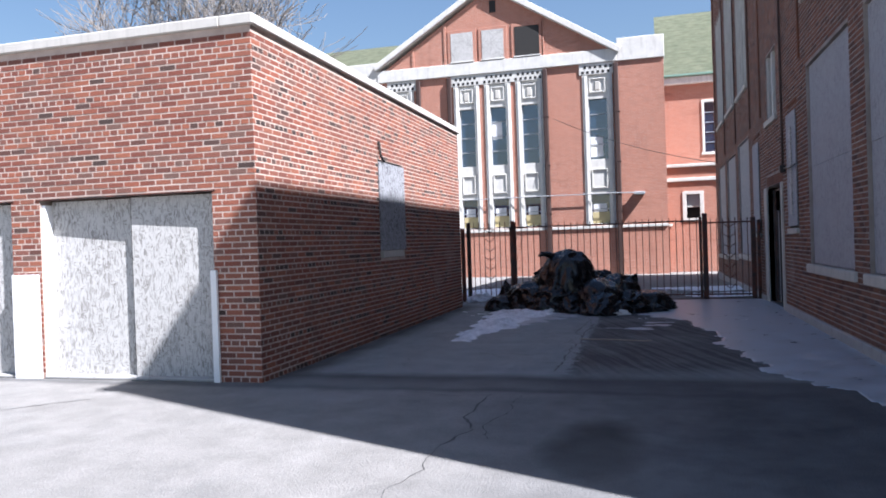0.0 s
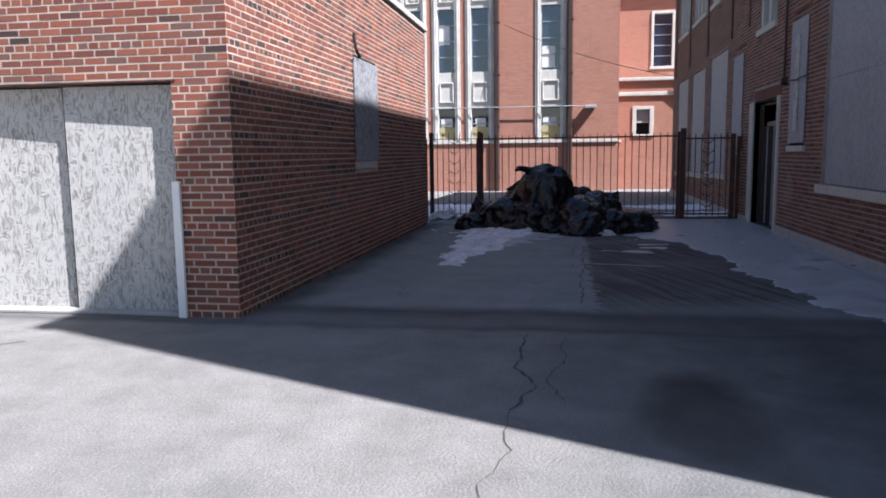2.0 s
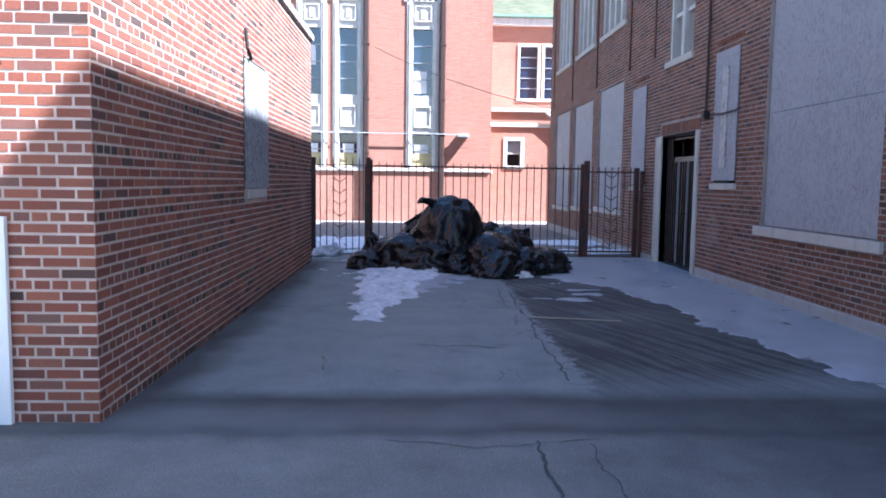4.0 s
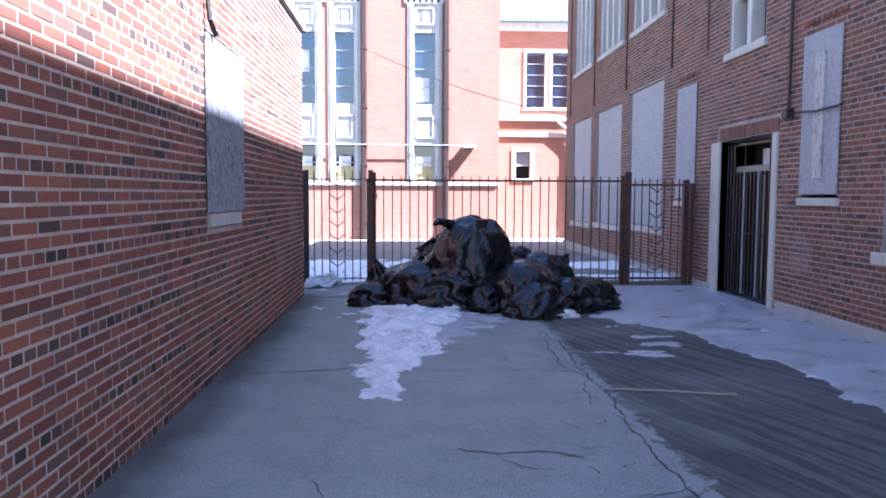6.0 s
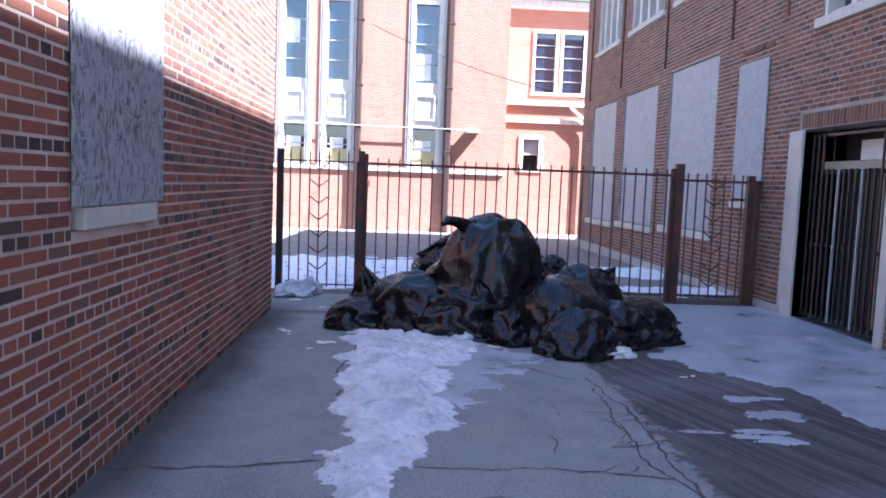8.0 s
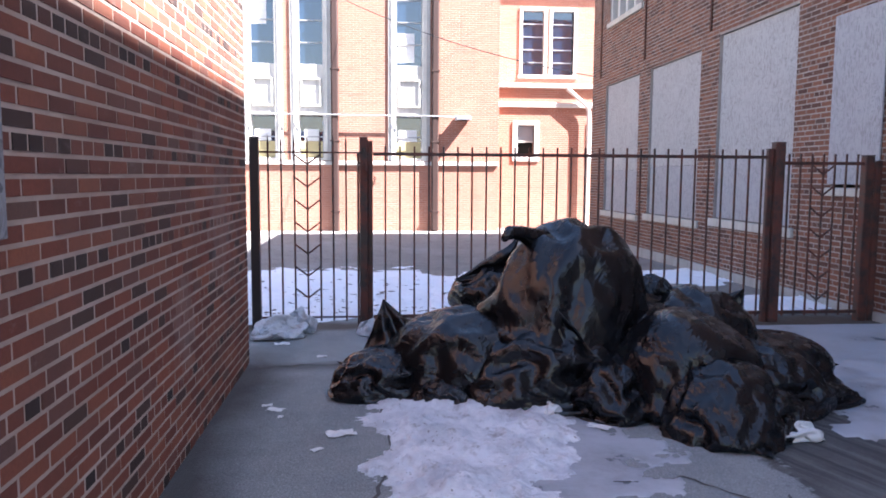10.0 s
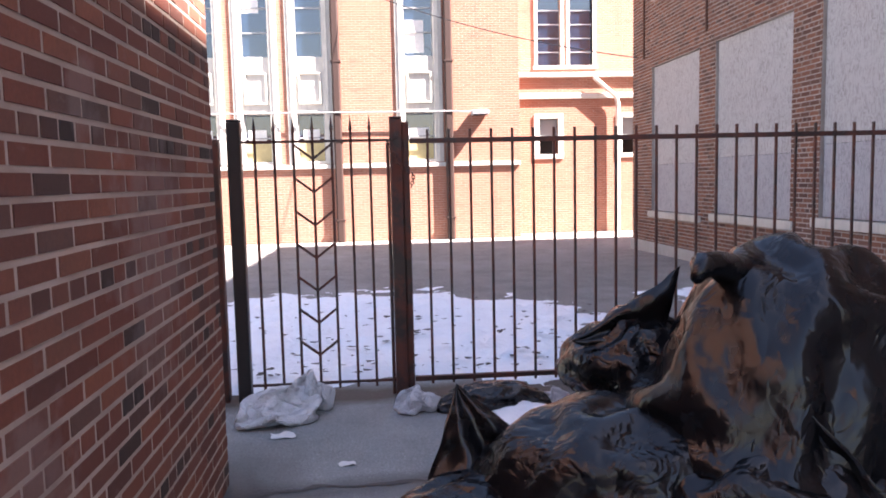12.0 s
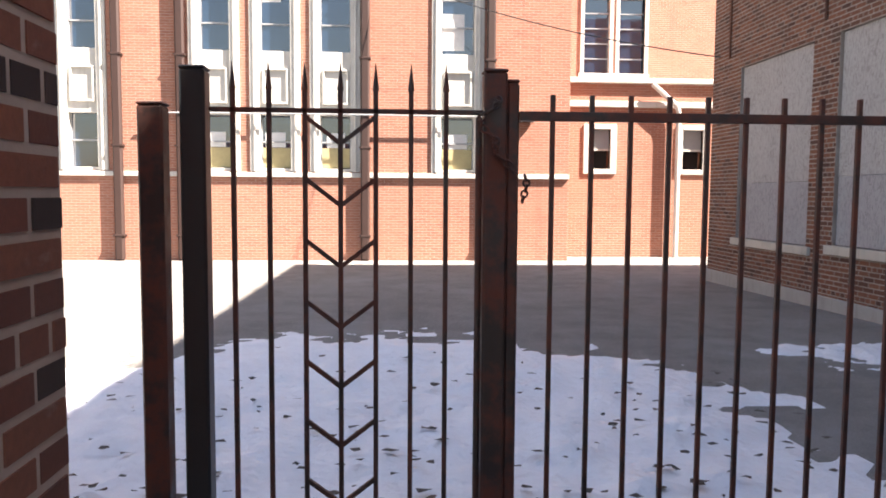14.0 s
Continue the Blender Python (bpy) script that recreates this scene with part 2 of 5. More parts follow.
    # a wet oil stain
    spot = n.math("ADD", n.math("POWER", n.math("MULTIPLY", n.math("ADD", x, 0.42), 2.4), 2.0), n.math("POWER", n.math("MULTIPLY", n.math("ADD", y, -5.3), 1.2), 2.0))
    col = n.mix(n.ramp(n.math("ADD", spot, wob), (0.25, 0.75), (1.1, 0.0)), col, (0.035, 0.033, 0.031))
    # old seam where two pours meet, and worn stains
    seam = n.math("ABSOLUTE", n.math("SUBTRACT", n.math("ADD", y, n.math("MULTIPLY", wob, 0.25)), 7.75))
    col = n.mix(n.ramp(seam, (0.0, 0.85), (0.3, 0.0)), col, (0.06, 0.06, 0.06))
    old = n.math("ABSOLUTE", n.math("SUBTRACT", n.math("ADD", y, n.math("MULTIPLY", wob, 0.3)), 7.12))
    col = n.mix(n.ramp(old, (0.0, 0.6), (0.16, 0.0)), col, (0.055, 0.055, 0.055))
    band = n.math("ABSOLUTE", n.math("SUBTRACT", n.math("ADD", y, n.math("MULTIPLY", wob, 0.2)), 7.43))
    col = n.mix(n.ramp(band, (0.28, 0.45), (0.4, 0.0)), col, (0.075, 0.075, 0.077))
    joint = n.math("ABSOLUTE", n.math("SUBTRACT", n.math("ADD", y, n.math("MULTIPLY", wob, 0.25)), 16.18))
    col = n.mix(n.math("MULTIPLY", n.ramp(joint, (0.03, 0.8), (0.2, 0.0)), n.ramp(n.math("ADD", n.math("MULTIPLY", x, 0.1), 0.5), (0.18, 1.0), (0.3, 0.0))), col, (0.06, 0.058, 0.055))
    earth = n.math("ABSOLUTE", n.math("SUBTRACT", n.math("ADD", y, n.math("MULTIPLY", wob, 0.35)), 17.8))
    col = n.mix(n.ramp(earth, (0.12, 0.85), (0.3, 0.0)), col, (0.085, 0.062, 0.045))
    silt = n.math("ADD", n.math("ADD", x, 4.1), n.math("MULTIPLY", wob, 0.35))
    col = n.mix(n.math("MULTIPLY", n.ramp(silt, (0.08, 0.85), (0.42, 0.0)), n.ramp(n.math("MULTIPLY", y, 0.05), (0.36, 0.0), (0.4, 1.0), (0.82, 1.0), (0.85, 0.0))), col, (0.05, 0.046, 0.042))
    stain = n.noise(n.scaled(p, 1, 0.55, 1), 0.8, 5, 0.7)
    col = n.mix(n.ramp(stain, (0.58, 0.0), (0.78, 0.5)), col, (0.11, 0.112, 0.112))
    pale = n.noise(p, 0.35, 4)
    col = n.mix(n.ramp(pale, (0.5, 0.0), (0.75, 0.3)), col, (0.36, 0.37, 0.365))
    return n.out(col, n.ramp(stain, (0.5, 0.9), (0.8, 0.65)), n.bump(n.math("ADD", n.math("ADD", speck, grit), n.math("MULTIPLY", mid, 2.0)), 0.6, 0.008), spec=0.3)


def snow_material(name, dirt, tone, relief):
    n = Nodes(name)
    p = n.place()
    f = n.noise(p, 6, 6, 0.75)
    col = n.mix(n.ramp(n.noise(p, 3.3, 6, 0.7), (0.4, 0.0), (0.66, dirt)), tone, (0.48, 0.51, 0.56))
    col = n.mix(n.ramp(f, (0.56, 0.0), (0.74, dirt)), col, (0.22, 0.20, 0.18))
    bits = n.noise(p, 38, 3, 0.6)
    col = n.mix(n.ramp(bits, (0.66, 0.0), (0.72, dirt)), col, (0.10, 0.08, 0.06))
    crust = n.add("TexVoronoi", {"Vector": p, "Scale": 16.0}, feature="SMOOTH_F1").outputs["Distance"]
    return n.out(col, n.ramp(f, (0.35, 0.35), (0.6, 0.75)), n.bump(n.math("ADD", n.noise(p, 26, 5, 0.7), n.math("MULTIPLY", crust, 1.6)), relief, 0.03))


def ice_material():
    n = Nodes("grey_ice")
    p = n.place()
    f = n.noise(p, 2.4, 6, 0.7)
    col = n.ramp(f, (0.3, (0.20, 0.21, 0.22)), (0.5, (0.36, 0.38, 0.41)), (0.75, (0.48, 0.50, 0.54)))
    return n.out(col, n.ramp(f, (0.35, 0.25), (0.7, 0.6)), n.bump(n.noise(p, 14, 5), 0.3, 0.006))


def glass_material(name, tint, rough, gloss):
    n = Nodes(name)
    f = n.noise(n.place(), 1.5, 3)
    n.bsdf.inputs["IOR"].default_value = 1.9
    return n.out(n.mix(f, tint, tuple(c * 0.5 for c in tint)), rough, n.bump(n.noise(n.place(), 1.2, 2), 0.08, 0.02), spec=gloss)


def roof_material():
    n = Nodes("mossy_slate")
    p = n.place()
    col = n.ramp(n.noise(n.scaled(p, 1, 1, 4), 2.0, 5), (0.3, (0.14, 0.16, 0.10)), (0.7, (0.25, 0.26, 0.17)))
    return n.out(col, 0.9, n.bump(n.noise(p, 8, 3), 0.4, 0.02))


def plain(name, tone, rough=0.8):
    n = Nodes(name)
    p = n.place()
    col = n.mix(n.ramp(n.noise(p, 8, 5, 0.7), (0.35, 0.0), (0.7, 0.5)), tone, tuple(c * 0.7 for c in tone))
    return n.out(col, rough, n.bump(n.noise(p, 50, 4), 0.3, 0.003))


M_MORTAR, M_FAR = mortar_material("pale_mortar", (0.39, 0.30, 0.25), (0.58, 0.47, 0.40)), far_brick_material()
M_MORTAR_BROWN = mortar_material("brown_mortar", (0.26, 0.22, 0.195), (0.39, 0.345, 0.31))
M_STONE, M_TRIM = stone_material("limestone", (0.55, 0.52, 0.46), 0.5), stone_material("painted_stone", (0.64, 0.62, 0.57), 0.4)
M_COPING = stone_material("coping_stone", (0.55, 0.52, 0.47), 0.5)
M_CONCRETE = stone_material("concrete", (0.40, 0.39, 0.37), 0.6)
M_OSB = board_material("weathered_strand_board", (0.50, 0.485, 0.46), (0.17, 0.155, 0.14), 0.85)
M_PLY = board_material("grey_plywood", (0.37, 0.37, 0.385), (0.23, 0.225, 0.23), 0.8)
# greyer, darker strand board for the side window, with its shade in the colour
M_OSB_SHADED = board_material("shaded_strand_board", (0.31, 0.315, 0.33), (0.055, 0.055, 0.06), 0.95)
M_OSB_PALE = board_material("pale_strand_board", (0.42, 0.415, 0.41), (0.25, 0.24, 0.23), 0.85)
M_WHITE, M_IRON, M_BAG = paint_material("white_paint", (0.84, 0.83, 0.81), 0.15), iron_material(), plastic_material("black_plastic", (0.004, 0.004, 0.005), (0.018, 0.016, 0.014), 0.16, 0.42)
M_BLACK = paint_material("black_paint", (0.022, 0.02, 0.02), 0.4, 0.45)
M_PIPE = paint_material("brown_paint", (0.045, 0.022, 0.017), 0.4)
M_GROUND, M_SNOW, M_SNOW_CLEAN, M_ICE = ground_material(), snow_material("dirty_snow", 0.85, (0.84, 0.86, 0.90), 1.0), snow_material("settled_snow", 0.12, (0.90, 0.92, 0.95), 0.5), ice_material()
# the blue in M_GLASS paints in some of the sky's reflection
M_GLASS, M_ROOF = glass_material("dark_window_glass", (0.02, 0.045, 0.09), 0.04, 0.9), roof_material()
M_GLASS_DULL = glass_material("dusty_window_glass", (0.03, 0.035, 0.045), 0.3, 0.25)
M_DARK = plain("dark_interior", (0.02, 0.018, 0.016))
M_CRACK = plain("crack_dirt", (0.07, 0.067, 0.064))
M_BARK = plain("grey_bark", (0.17, 0.15, 0.13))
M_PAPER, M_BLIND = plain("white_paper", (0.72, 0.72, 0.71)), plain("tan_blind", (0.45, 0.38, 0.20))
M_WOOD, M_GREEN = plain("worn_wood", (0.34, 0.29, 0.23)), plain("green_metal", (0.16, 0.26, 0.20))
M_FILM, M_CARD, M_LEAF = plastic_material("white_film", (0.60, 0.63, 0.66), (0.42, 0.43, 0.43), 0.3, 1.0), plain("brown_cardboard", (0.30, 0.19, 0.11)), plain("dead_leaf", (0.09, 0.075, 0.06))
M_STEEL = paint_material("grey_metal", (0.33, 0.34, 0.35), 0.4)


# ---- building blocks ----
def mesh_of(name, bm_or_data, material):
    me = bpy.data.meshes.new(name)
    if isinstance(bm_or_data, bmesh.types.BMesh):
        bm_or_data.to_mesh(me)
        bm_or_data.free()
    else:
        me.from_pydata(bm_or_data[0], [], bm_or_data[1])
    me.materials.append(material)
    return me


def part(name, shape, material, parent=None, label=""):
    ob = new(name, shape if isinstance(shape, bpy.types.Mesh) else mesh_of(name, shape, material))
    ob.parent = parent
    return tagged(ob, label)


def smooth(ob):
    for f in ob.data.polygons:
        f.use_smooth = True
    return ob


def thing(name, label, category, at=(0, 0, 0), group="", kind=""):
    ob = new(name)
    ob.location = at
    ob.empty_display_size = 0.1
    return tagged(ob, label, category, group, kind)


def add_box(bm, x0, x1, y0, y1, z0, z1, bevel=0.0, m=None):
    g = bmesh.ops.create_cube(bm, size=1.0, matrix=(m or Matrix()) @ Matrix.Translation(((x0 + x1) / 2, (y0 + y1) / 2, (z0 + z1) / 2)) @ Matrix.Diagonal((x1 - x0, y1 - y0, z1 - z0, 1)))
    if bevel:
        edges = list({e for v in g["verts"] for e in v.link_edges})
        bmesh.ops.bevel(bm, geom=edges, offset=bevel, segments=1, affect="EDGES")
    return bm


def box(x0, x1, y0, y1, z0, z1, bevel=0.0, m=None):
    return add_box(bmesh.new(), x0, x1, y0, y1, z0, z1, bevel, m)


def tube(points, radius, sides=8):
    """A round bar along points; radius may be one number or one for each point."""
    verts, faces = [], []
    pts = [Vector(p) for p in points]
    for i, p in enumerate(pts):
        d = (pts[min(i + 1, len(pts) - 1)] - pts[max(i - 1, 0)]).normalized()
        a = d.cross(Vector((0.31, 0.87, 0.4))).normalized()
        b = d.cross(a)
        r = radius[i] if isinstance(radius, (list, tuple)) else radius
        verts += [tuple(p + r * (math.cos(k * math.tau / sides) * a + math.sin(k * math.tau / sides) * b)) for k in range(sides)]
    for i in range(len(pts) - 1):
        for k in range(sides):
            j = (k + 1) % sides
            faces.append((i * sides + k, i * sides + j, (i + 1) * sides + j, (i + 1) * sides + k))
    faces += [tuple(range(sides))[::-1], tuple(range((len(pts) - 1) * sides, len(pts) * sides))]
    return verts, faces


class Face:
    """A wall's plane: u along it, d out of it, z up."""

    def __init__(self, origin, along, outward):
        self.o, self.u, self.n = Vector(origin), Vector(along), Vector(outward)
        self.m = Matrix((( self.u.x, self.n.x, 0, self.o.x), (self.u.y, self.n.y, 0, self.o.y), (0, 0, 1, self.o.z), (0, 0, 0, 1)))
        self.flip = self.u.cross(self.n).z < 0

    def p(self, u, d, z):
        return tuple(self.o + u * self.u + d * self.n + Vector((0, 0, z)))

    def box(self, u0, u1, d0, d1, z0, z1, bevel=0.0):
        bm = box(u0, u1, d0, d1, z0, z1, bevel)
        bm.transform(self.m)
        if self.flip:
            bmesh.ops.reverse_faces(bm, faces=bm.faces[:])
        return bm


def wall_core(face, length, z0, z1, thick, openings, start=0.0):
    """Solid wall behind the bricks, with the openings cut right through."""
    us = sorted({start, length, *[v for o in openings for v in o[:2]]})
    zs = sorted({z0, z1, *[v for o in openings for v in o[2:]]})
    solid = {}
    for i in range(len(us) - 1):
        for k in range(len(zs) - 1):
            um, zm = (us[i] + us[i + 1]) / 2, (zs[k] + zs[k + 1]) / 2
            solid[i, k] = not any(a < um < b and c < zm < d for a, b, c, d in openings)
    verts, faces = [], []

    def quad(*ps):
        faces.append(tuple(range(len(verts), len(verts) + 4)))
        verts.extend(face.p(*q) for q in ps)

    for (i, k), s in solid.items():
        if not s:
            continue
        a, b, c, d = us[i], us[i + 1], zs[k], zs[k + 1]
        quad((a, 0, c), (b, 0, c), (b, 0, d), (a, 0, d))
        quad((a, -thick, c), (a, -thick, d), (b, -thick, d), (b, -thick, c))
        if not solid.get((i - 1, k)):
            quad((a, 0, c), (a, 0, d), (a, -thick, d), (a, -thick, c))
        if not solid.get((i + 1, k)):
            quad((b, 0, c), (b, -thick, c), (b, -thick, d), (b, 0, d))
        if not solid.get((i, k - 1)):
            quad((a, 0, c), (a, -thick, c), (b, -thick, c), (b, 0, c))
        if not solid.get((i, k + 1)):
            quad((a, 0, d), (b, 0, d), (b, -thick, d), (a, -thick, d))
    if face.flip:
        faces = [f[::-1] for f in faces]
    return verts, faces


COURSE, BRICK, JOINT = 0.0678, 0.213, 0.0115


def lay_bricks(length, z0, z1, openings, header_every=6, seed=1, start=0.0):
    """Common bond: rows of stretchers, with a row of headers at every sixth course. Gives (u0, u1, z0, z1, whole)."""
    rng = random.Random(seed)
    out = []
    for row in range(int((z1 - z0) / COURSE + 0.01)):
        za = z0 + row * COURSE
        zb = za + COURSE - JOINT
        header = row % header_every == 0
        pitch = BRICK / 2 if header else BRICK
        u = -0.05 if header else -(0.0 if row % 2 else pitch / 2)
        while u < length:
            step = pitch
            a, b = max(u, start), min(u + step - JOINT, length)
            u += step
            if b - a < 0.02:
                continue
            spans = [(a, b)]
            for o0, o1, c, d in openings:
                if zb > c + 0.012 and za < d - 0.012:
                    spans = [s for p, q in spans for s in ((p, min(q, o0)), (max(p, o1), q)) if s[1] - s[0] > 0.015]
            out += [(p, q, za, zb, rng.uniform(-0.0016, 0.0016)) for p, q in spans]
    return out


def brick_mass(face, bricks, proud=0.0026):
    verts, faces = [], []
    for a, b, c, d, off in bricks:
        n = len(verts)
        h = proud + off
        e = 0.003
        verts += [face.p(a, -0.02, c), face.p(b, -0.02, c), face.p(b, -0.02, d), face.p(a, -0.02, d), face.p(a + e, h, c + e), face.p(b - e, h, c + e), face.p(b - e, h, d - e), face.p(a + e, h, d - e)]
        fs = [(4, 5, 6, 7), (0, 1, 5, 4), (1, 2, 6, 5), (2, 3, 7, 6), (3, 0, 4, 7)]
        faces += [tuple(n + i for i in (f[::-1] if face.flip else f)) for f in fs]
    return verts, faces


def sheet(name, x0, x1, y0, y1, step, height, inside, material, seed, label, category, kind="stuff", lift=0.0, rag=0.22, freq=1.1):
    """A patch of snow or ice that thins out into the ground along a ragged rim."""
    nx, ny = int((x1 - x0) / step) + 1, int((y1 - y0) / step) + 1
    verts, faces, keep = [], [], []
    for j in range(ny):
        for i in range(nx):
            x, y = x0 + i * step, y0 + j * step
            ragged = noise.fractal(Vector((x * freq, y * freq, seed)), 0.7, 2.1, 6) * rag
            w = inside(x, y) + ragged
            lump = 0.6 + 0.8 * noise.fractal(Vector((x * 3.1, y * 3.1, seed + 7)), 0.6, 2.2, 6)
            z = ground_z(x, y) + (height * min(1.0, w * 3.0) * max(0.25, lump) + lift if w > 0 else -0.03)
            verts.append((x, y, z))
            keep.append(w > -0.25)
    for j in range(ny - 1):
        for i in range(nx - 1):
            q = (j * nx + i, j * nx + i + 1, (j + 1) * nx + i + 1, (j + 1) * nx + i)
            if any(keep[k] for k in q):
                faces.append(q)
    ob = new(name, mesh_of(name, (verts, faces), material))
    smooth(ob)
    return tagged(ob, label, category, kind=kind)


def oval(cx, cy, rx, ry):
    return lambda x, y: 1.0 - math.hypot((x - cx) / rx, (y - cy) / ry)


def ground_z(x, y):
    return -0.2 * min(1.0, max(0.0, (y - 18.5) / 15.0))


# ---- ground ----
def build_ground():
    xs = [-900, -120, -40, -20, -12, -8, -4, 0, 4, 8, 12, 20, 40, 120, 900]
    ys = [-900, -120, -40, -10, 0, 6, 12, 18.5, 22, 26, 30, 33.5, 45, 120, 900]
    verts = [(x, y, ground_z(x, y)) for y in ys for x in xs]
    n = len(xs)
    faces = [(j * n + i, j * n + i + 1, (j + 1) * n + i + 1, (j + 1) * n + i) for j in range(len(ys) - 1) for i in range(n - 1)]
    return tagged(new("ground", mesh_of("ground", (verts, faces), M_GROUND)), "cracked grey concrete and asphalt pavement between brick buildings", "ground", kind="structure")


ground = build_ground()


def crack(points, width, seed):
    """A thin open crack: a ragged strip just above the pavement."""
    rng = random.Random(seed)
    verts, faces = [], []
    pts = []
    for (xa, ya), (xb, yb) in zip(points, points[1:]):
        k = max(2, int(math.hypot(xb - xa, yb - ya) / 0.06))
        pts += [(xa + (xb - xa) * i / k, ya + (yb - ya) * i / k) for i in range(k)]
    ox = oy = 0.0
    for i, (x, y) in enumerate(pts):
        ox, oy = ox * 0.8 + rng.uniform(-0.022, 0.022), oy * 0.8 + rng.uniform(-0.022, 0.022)
        x0, y0 = pts[max(i - 1, 0)]
        x1, y1 = pts[min(i + 1, len(pts) - 1)]
        d = math.hypot(x1 - x0, y1 - y0) or 1
        w = width * rng.uniform(0.25, 1.0)
        nx, ny = -(y1 - y0) / d * w, (x1 - x0) / d * w
        z = ground_z(x, y) + 0.004
        verts += [(x + ox + nx, y + oy + ny, z), (x + ox - nx, y + oy - ny, z)]
        if i:
            faces.append((2 * i - 2, 2 * i - 1, 2 * i + 1, 2 * i))
    part("crack", (verts, faces), M_CRACK, ground)


# ---- the brick garage ----
GX, GY, GEND, GTOP = -4.135, 7.27, 16.32, 3.93
GSIDE = Face((GX, GY, 0), (0, 1, 0), (1, 0, 0))
GFRONT = Face((GX, GY, 0), (-1, 0, 0), (0, -1, 0))
WINDOW_G = (3.84, 5.06, 1.26, 2.84)
DOORS_G = [(0.55, 2.9, 0.0, 2.14), (3.33, 5.7, 0.0, 2.14), (6.15, 8.5, 0.0, 2.14)]


def build_garage():
    g = thing("garage", "single-storey red brick garage with boarded doors and a pale stone coping", "garage", (GX - 5, GY + 4, 0))
    inv = Matrix.Translation((-(GX - 5), -(GY + 4), 0))

    def sub(name, shape, material, parent=g, label=""):
        ob = part(name, shape, material, parent, label)
        if parent is g:
            ob.matrix_parent_inverse = inv
        return ob

    side = sub("side_wall", wall_core(GSIDE, GEND - GY, -0.3, GTOP, 0.3, [WINDOW_G], 0.3), M_MORTAR)
    front = sub("front_wall", wall_core(GFRONT, 9.5, -0.3, GTOP, 0.3, [(a, b, -0.3, d) for a, b, c, d in DOORS_G]), M_MORTAR)
    back = Face((GX, GEND, 0), (-1, 0, 0), (0, 1, 0))
    sub("back_wall", wall_core(back, 9.2, -0.3, GTOP, 0.3, [], 0.3), M_BRICK)
    sub("end_wall", box(GX - 9.5, GX - 9.2, GY + 0.302, GEND, -0.3, GTOP), M_BRICK)
    sub("roof", box(GX - 9.4, GX - 0.1, GY + 0.1, GEND - 0.1, 3.72, 3.8), M_CONCRETE)
    def lay(f, bricks, wall):
        heads = [b for b in bricks if b[1] - b[0] < 0.12]
        rest = [b for b in bricks if b[1] - b[0] >= 0.12]
        sub("brickwork", brick_mass(f, rest), M_BRICK, wall)["kind"] = "stuff"
        sub("header_brickwork", brick_mass(f, heads), M_HEADER if wall is side else M_BRICK, wall)["kind"] = "stuff"

    for name, f, length, holes, seed in (("side", GSIDE, GEND - GY, [WINDOW_G], 3), ("front", GFRONT, 9.5, DOORS_G, 5)):
        wall = side if name == "side" else front
        bricks = lay_bricks(length, 0.0, GTOP, holes, seed=seed, start=-0.004 if name == "front" else 0.008)
        if name == "side":
            near = [b for b in bricks if 6.9 < b[0] and b[1] < 8.8 and 0.55 < b[2] < 2.35 and abs(b[1] - b[0] - (BRICK - JOINT)) < 0.001]
            chosen = set(near)
            bricks = [b for b in bricks if b not in chosen]
            lay(f, bricks, wall)
            me = mesh_of("brick", brick_mass(f, [(0.0, BRICK - JOINT, 0.0, COURSE - JOINT, 0.0)]), M_BRICK_ONE)
            me.transform(Matrix.Translation((-GX, -GY, 0)))
            for b in near:
                ob = part("brick", me, None, wall)
                ob.location = (GX + b[4], GY + b[0], b[2])
        else:
            lay(f, bricks, wall)
    cop = bmesh.new()
    add_box(cop, GX - 0.36, GX + 0.05, GY - 0.05, GEND + 0.05, GTOP, GTOP + 0.12, 0.012)
    sub("coping", cop, M_COPING, label="pale stone coping")
    sub("coping", box(GX - 9.55, GX - 0.362, GY - 0.05, GY + 0.36, GTOP, GTOP + 0.12, 0.012), M_COPING, label="pale stone coping")
    # doors, boarded over; set back in the opening
    for k, (a, b, z0, z1) in enumerate(DOORS_G):
        door = sub("garage_door", GFRONT.box(a, b, -0.36, -0.31, 0.0, 2.13), M_PLY, label="garage door faced with weathered strand board, its two leaves warped")
        mid = a + (b - a) * 0.5
        for p, q, dp, dq in ((a, mid - 0.03, -0.13, -0.10), (mid + 0.03, b - 0.06, -0.17, -0.13)):
            bm = GFRONT.box(p, q, -0.03, 0.0, 0.03, 2.12, 0.002)
            for v in bm.verts:
                u = GX - v.co.x
                v.co.y -= dp + (dq - dp) * (u - p) / (q - p)
            sub("leaf", bm, M_OSB, door, "weathered strand board")
        sub("seam_post", GFRONT.box(mid - 0.03, mid + 0.03, -0.22, -0.19, 0.02, 2.05, 0.003), M_WOOD, door)
        sub("lintel", GFRONT.box(a - 0.05, b + 0.05, -0.14, 0.012, 2.135, 2.152, 0.003), M_IRON)
        sub("threshold", GFRONT.box(a, b, -0.3, 0.02, 0.0, 0.035, 0.008), M_CONCRETE)
    for a, w, lean in ((0.5, 0.075, 0.02), (2.93, 0.38, 0.0)):
        sub("trim_board", GFRONT.box(a, a + w, 0.012, 0.05, 0.0, 1.25, 0.003), M_WHITE, label="white painted board")
    sub("trim_board", GFRONT.box(2.84, 2.9, -0.15, -0.02, 0.0, 2.08, 0.003), M_WHITE, label="white painted board")
    # side window, boarded
    u0, u1, z0, z1 = WINDOW_G
    win = sub("window", GSIDE.box(u0, u1, -0.25, -0.12, z0, z1), M_DARK)
    sub("board", GSIDE.box(u0 - 0.02, u1 + 0.0, 0.012, 0.03, 1.38, 2.80, 0.002), M_OSB_SHADED, win, "weathered strand board")
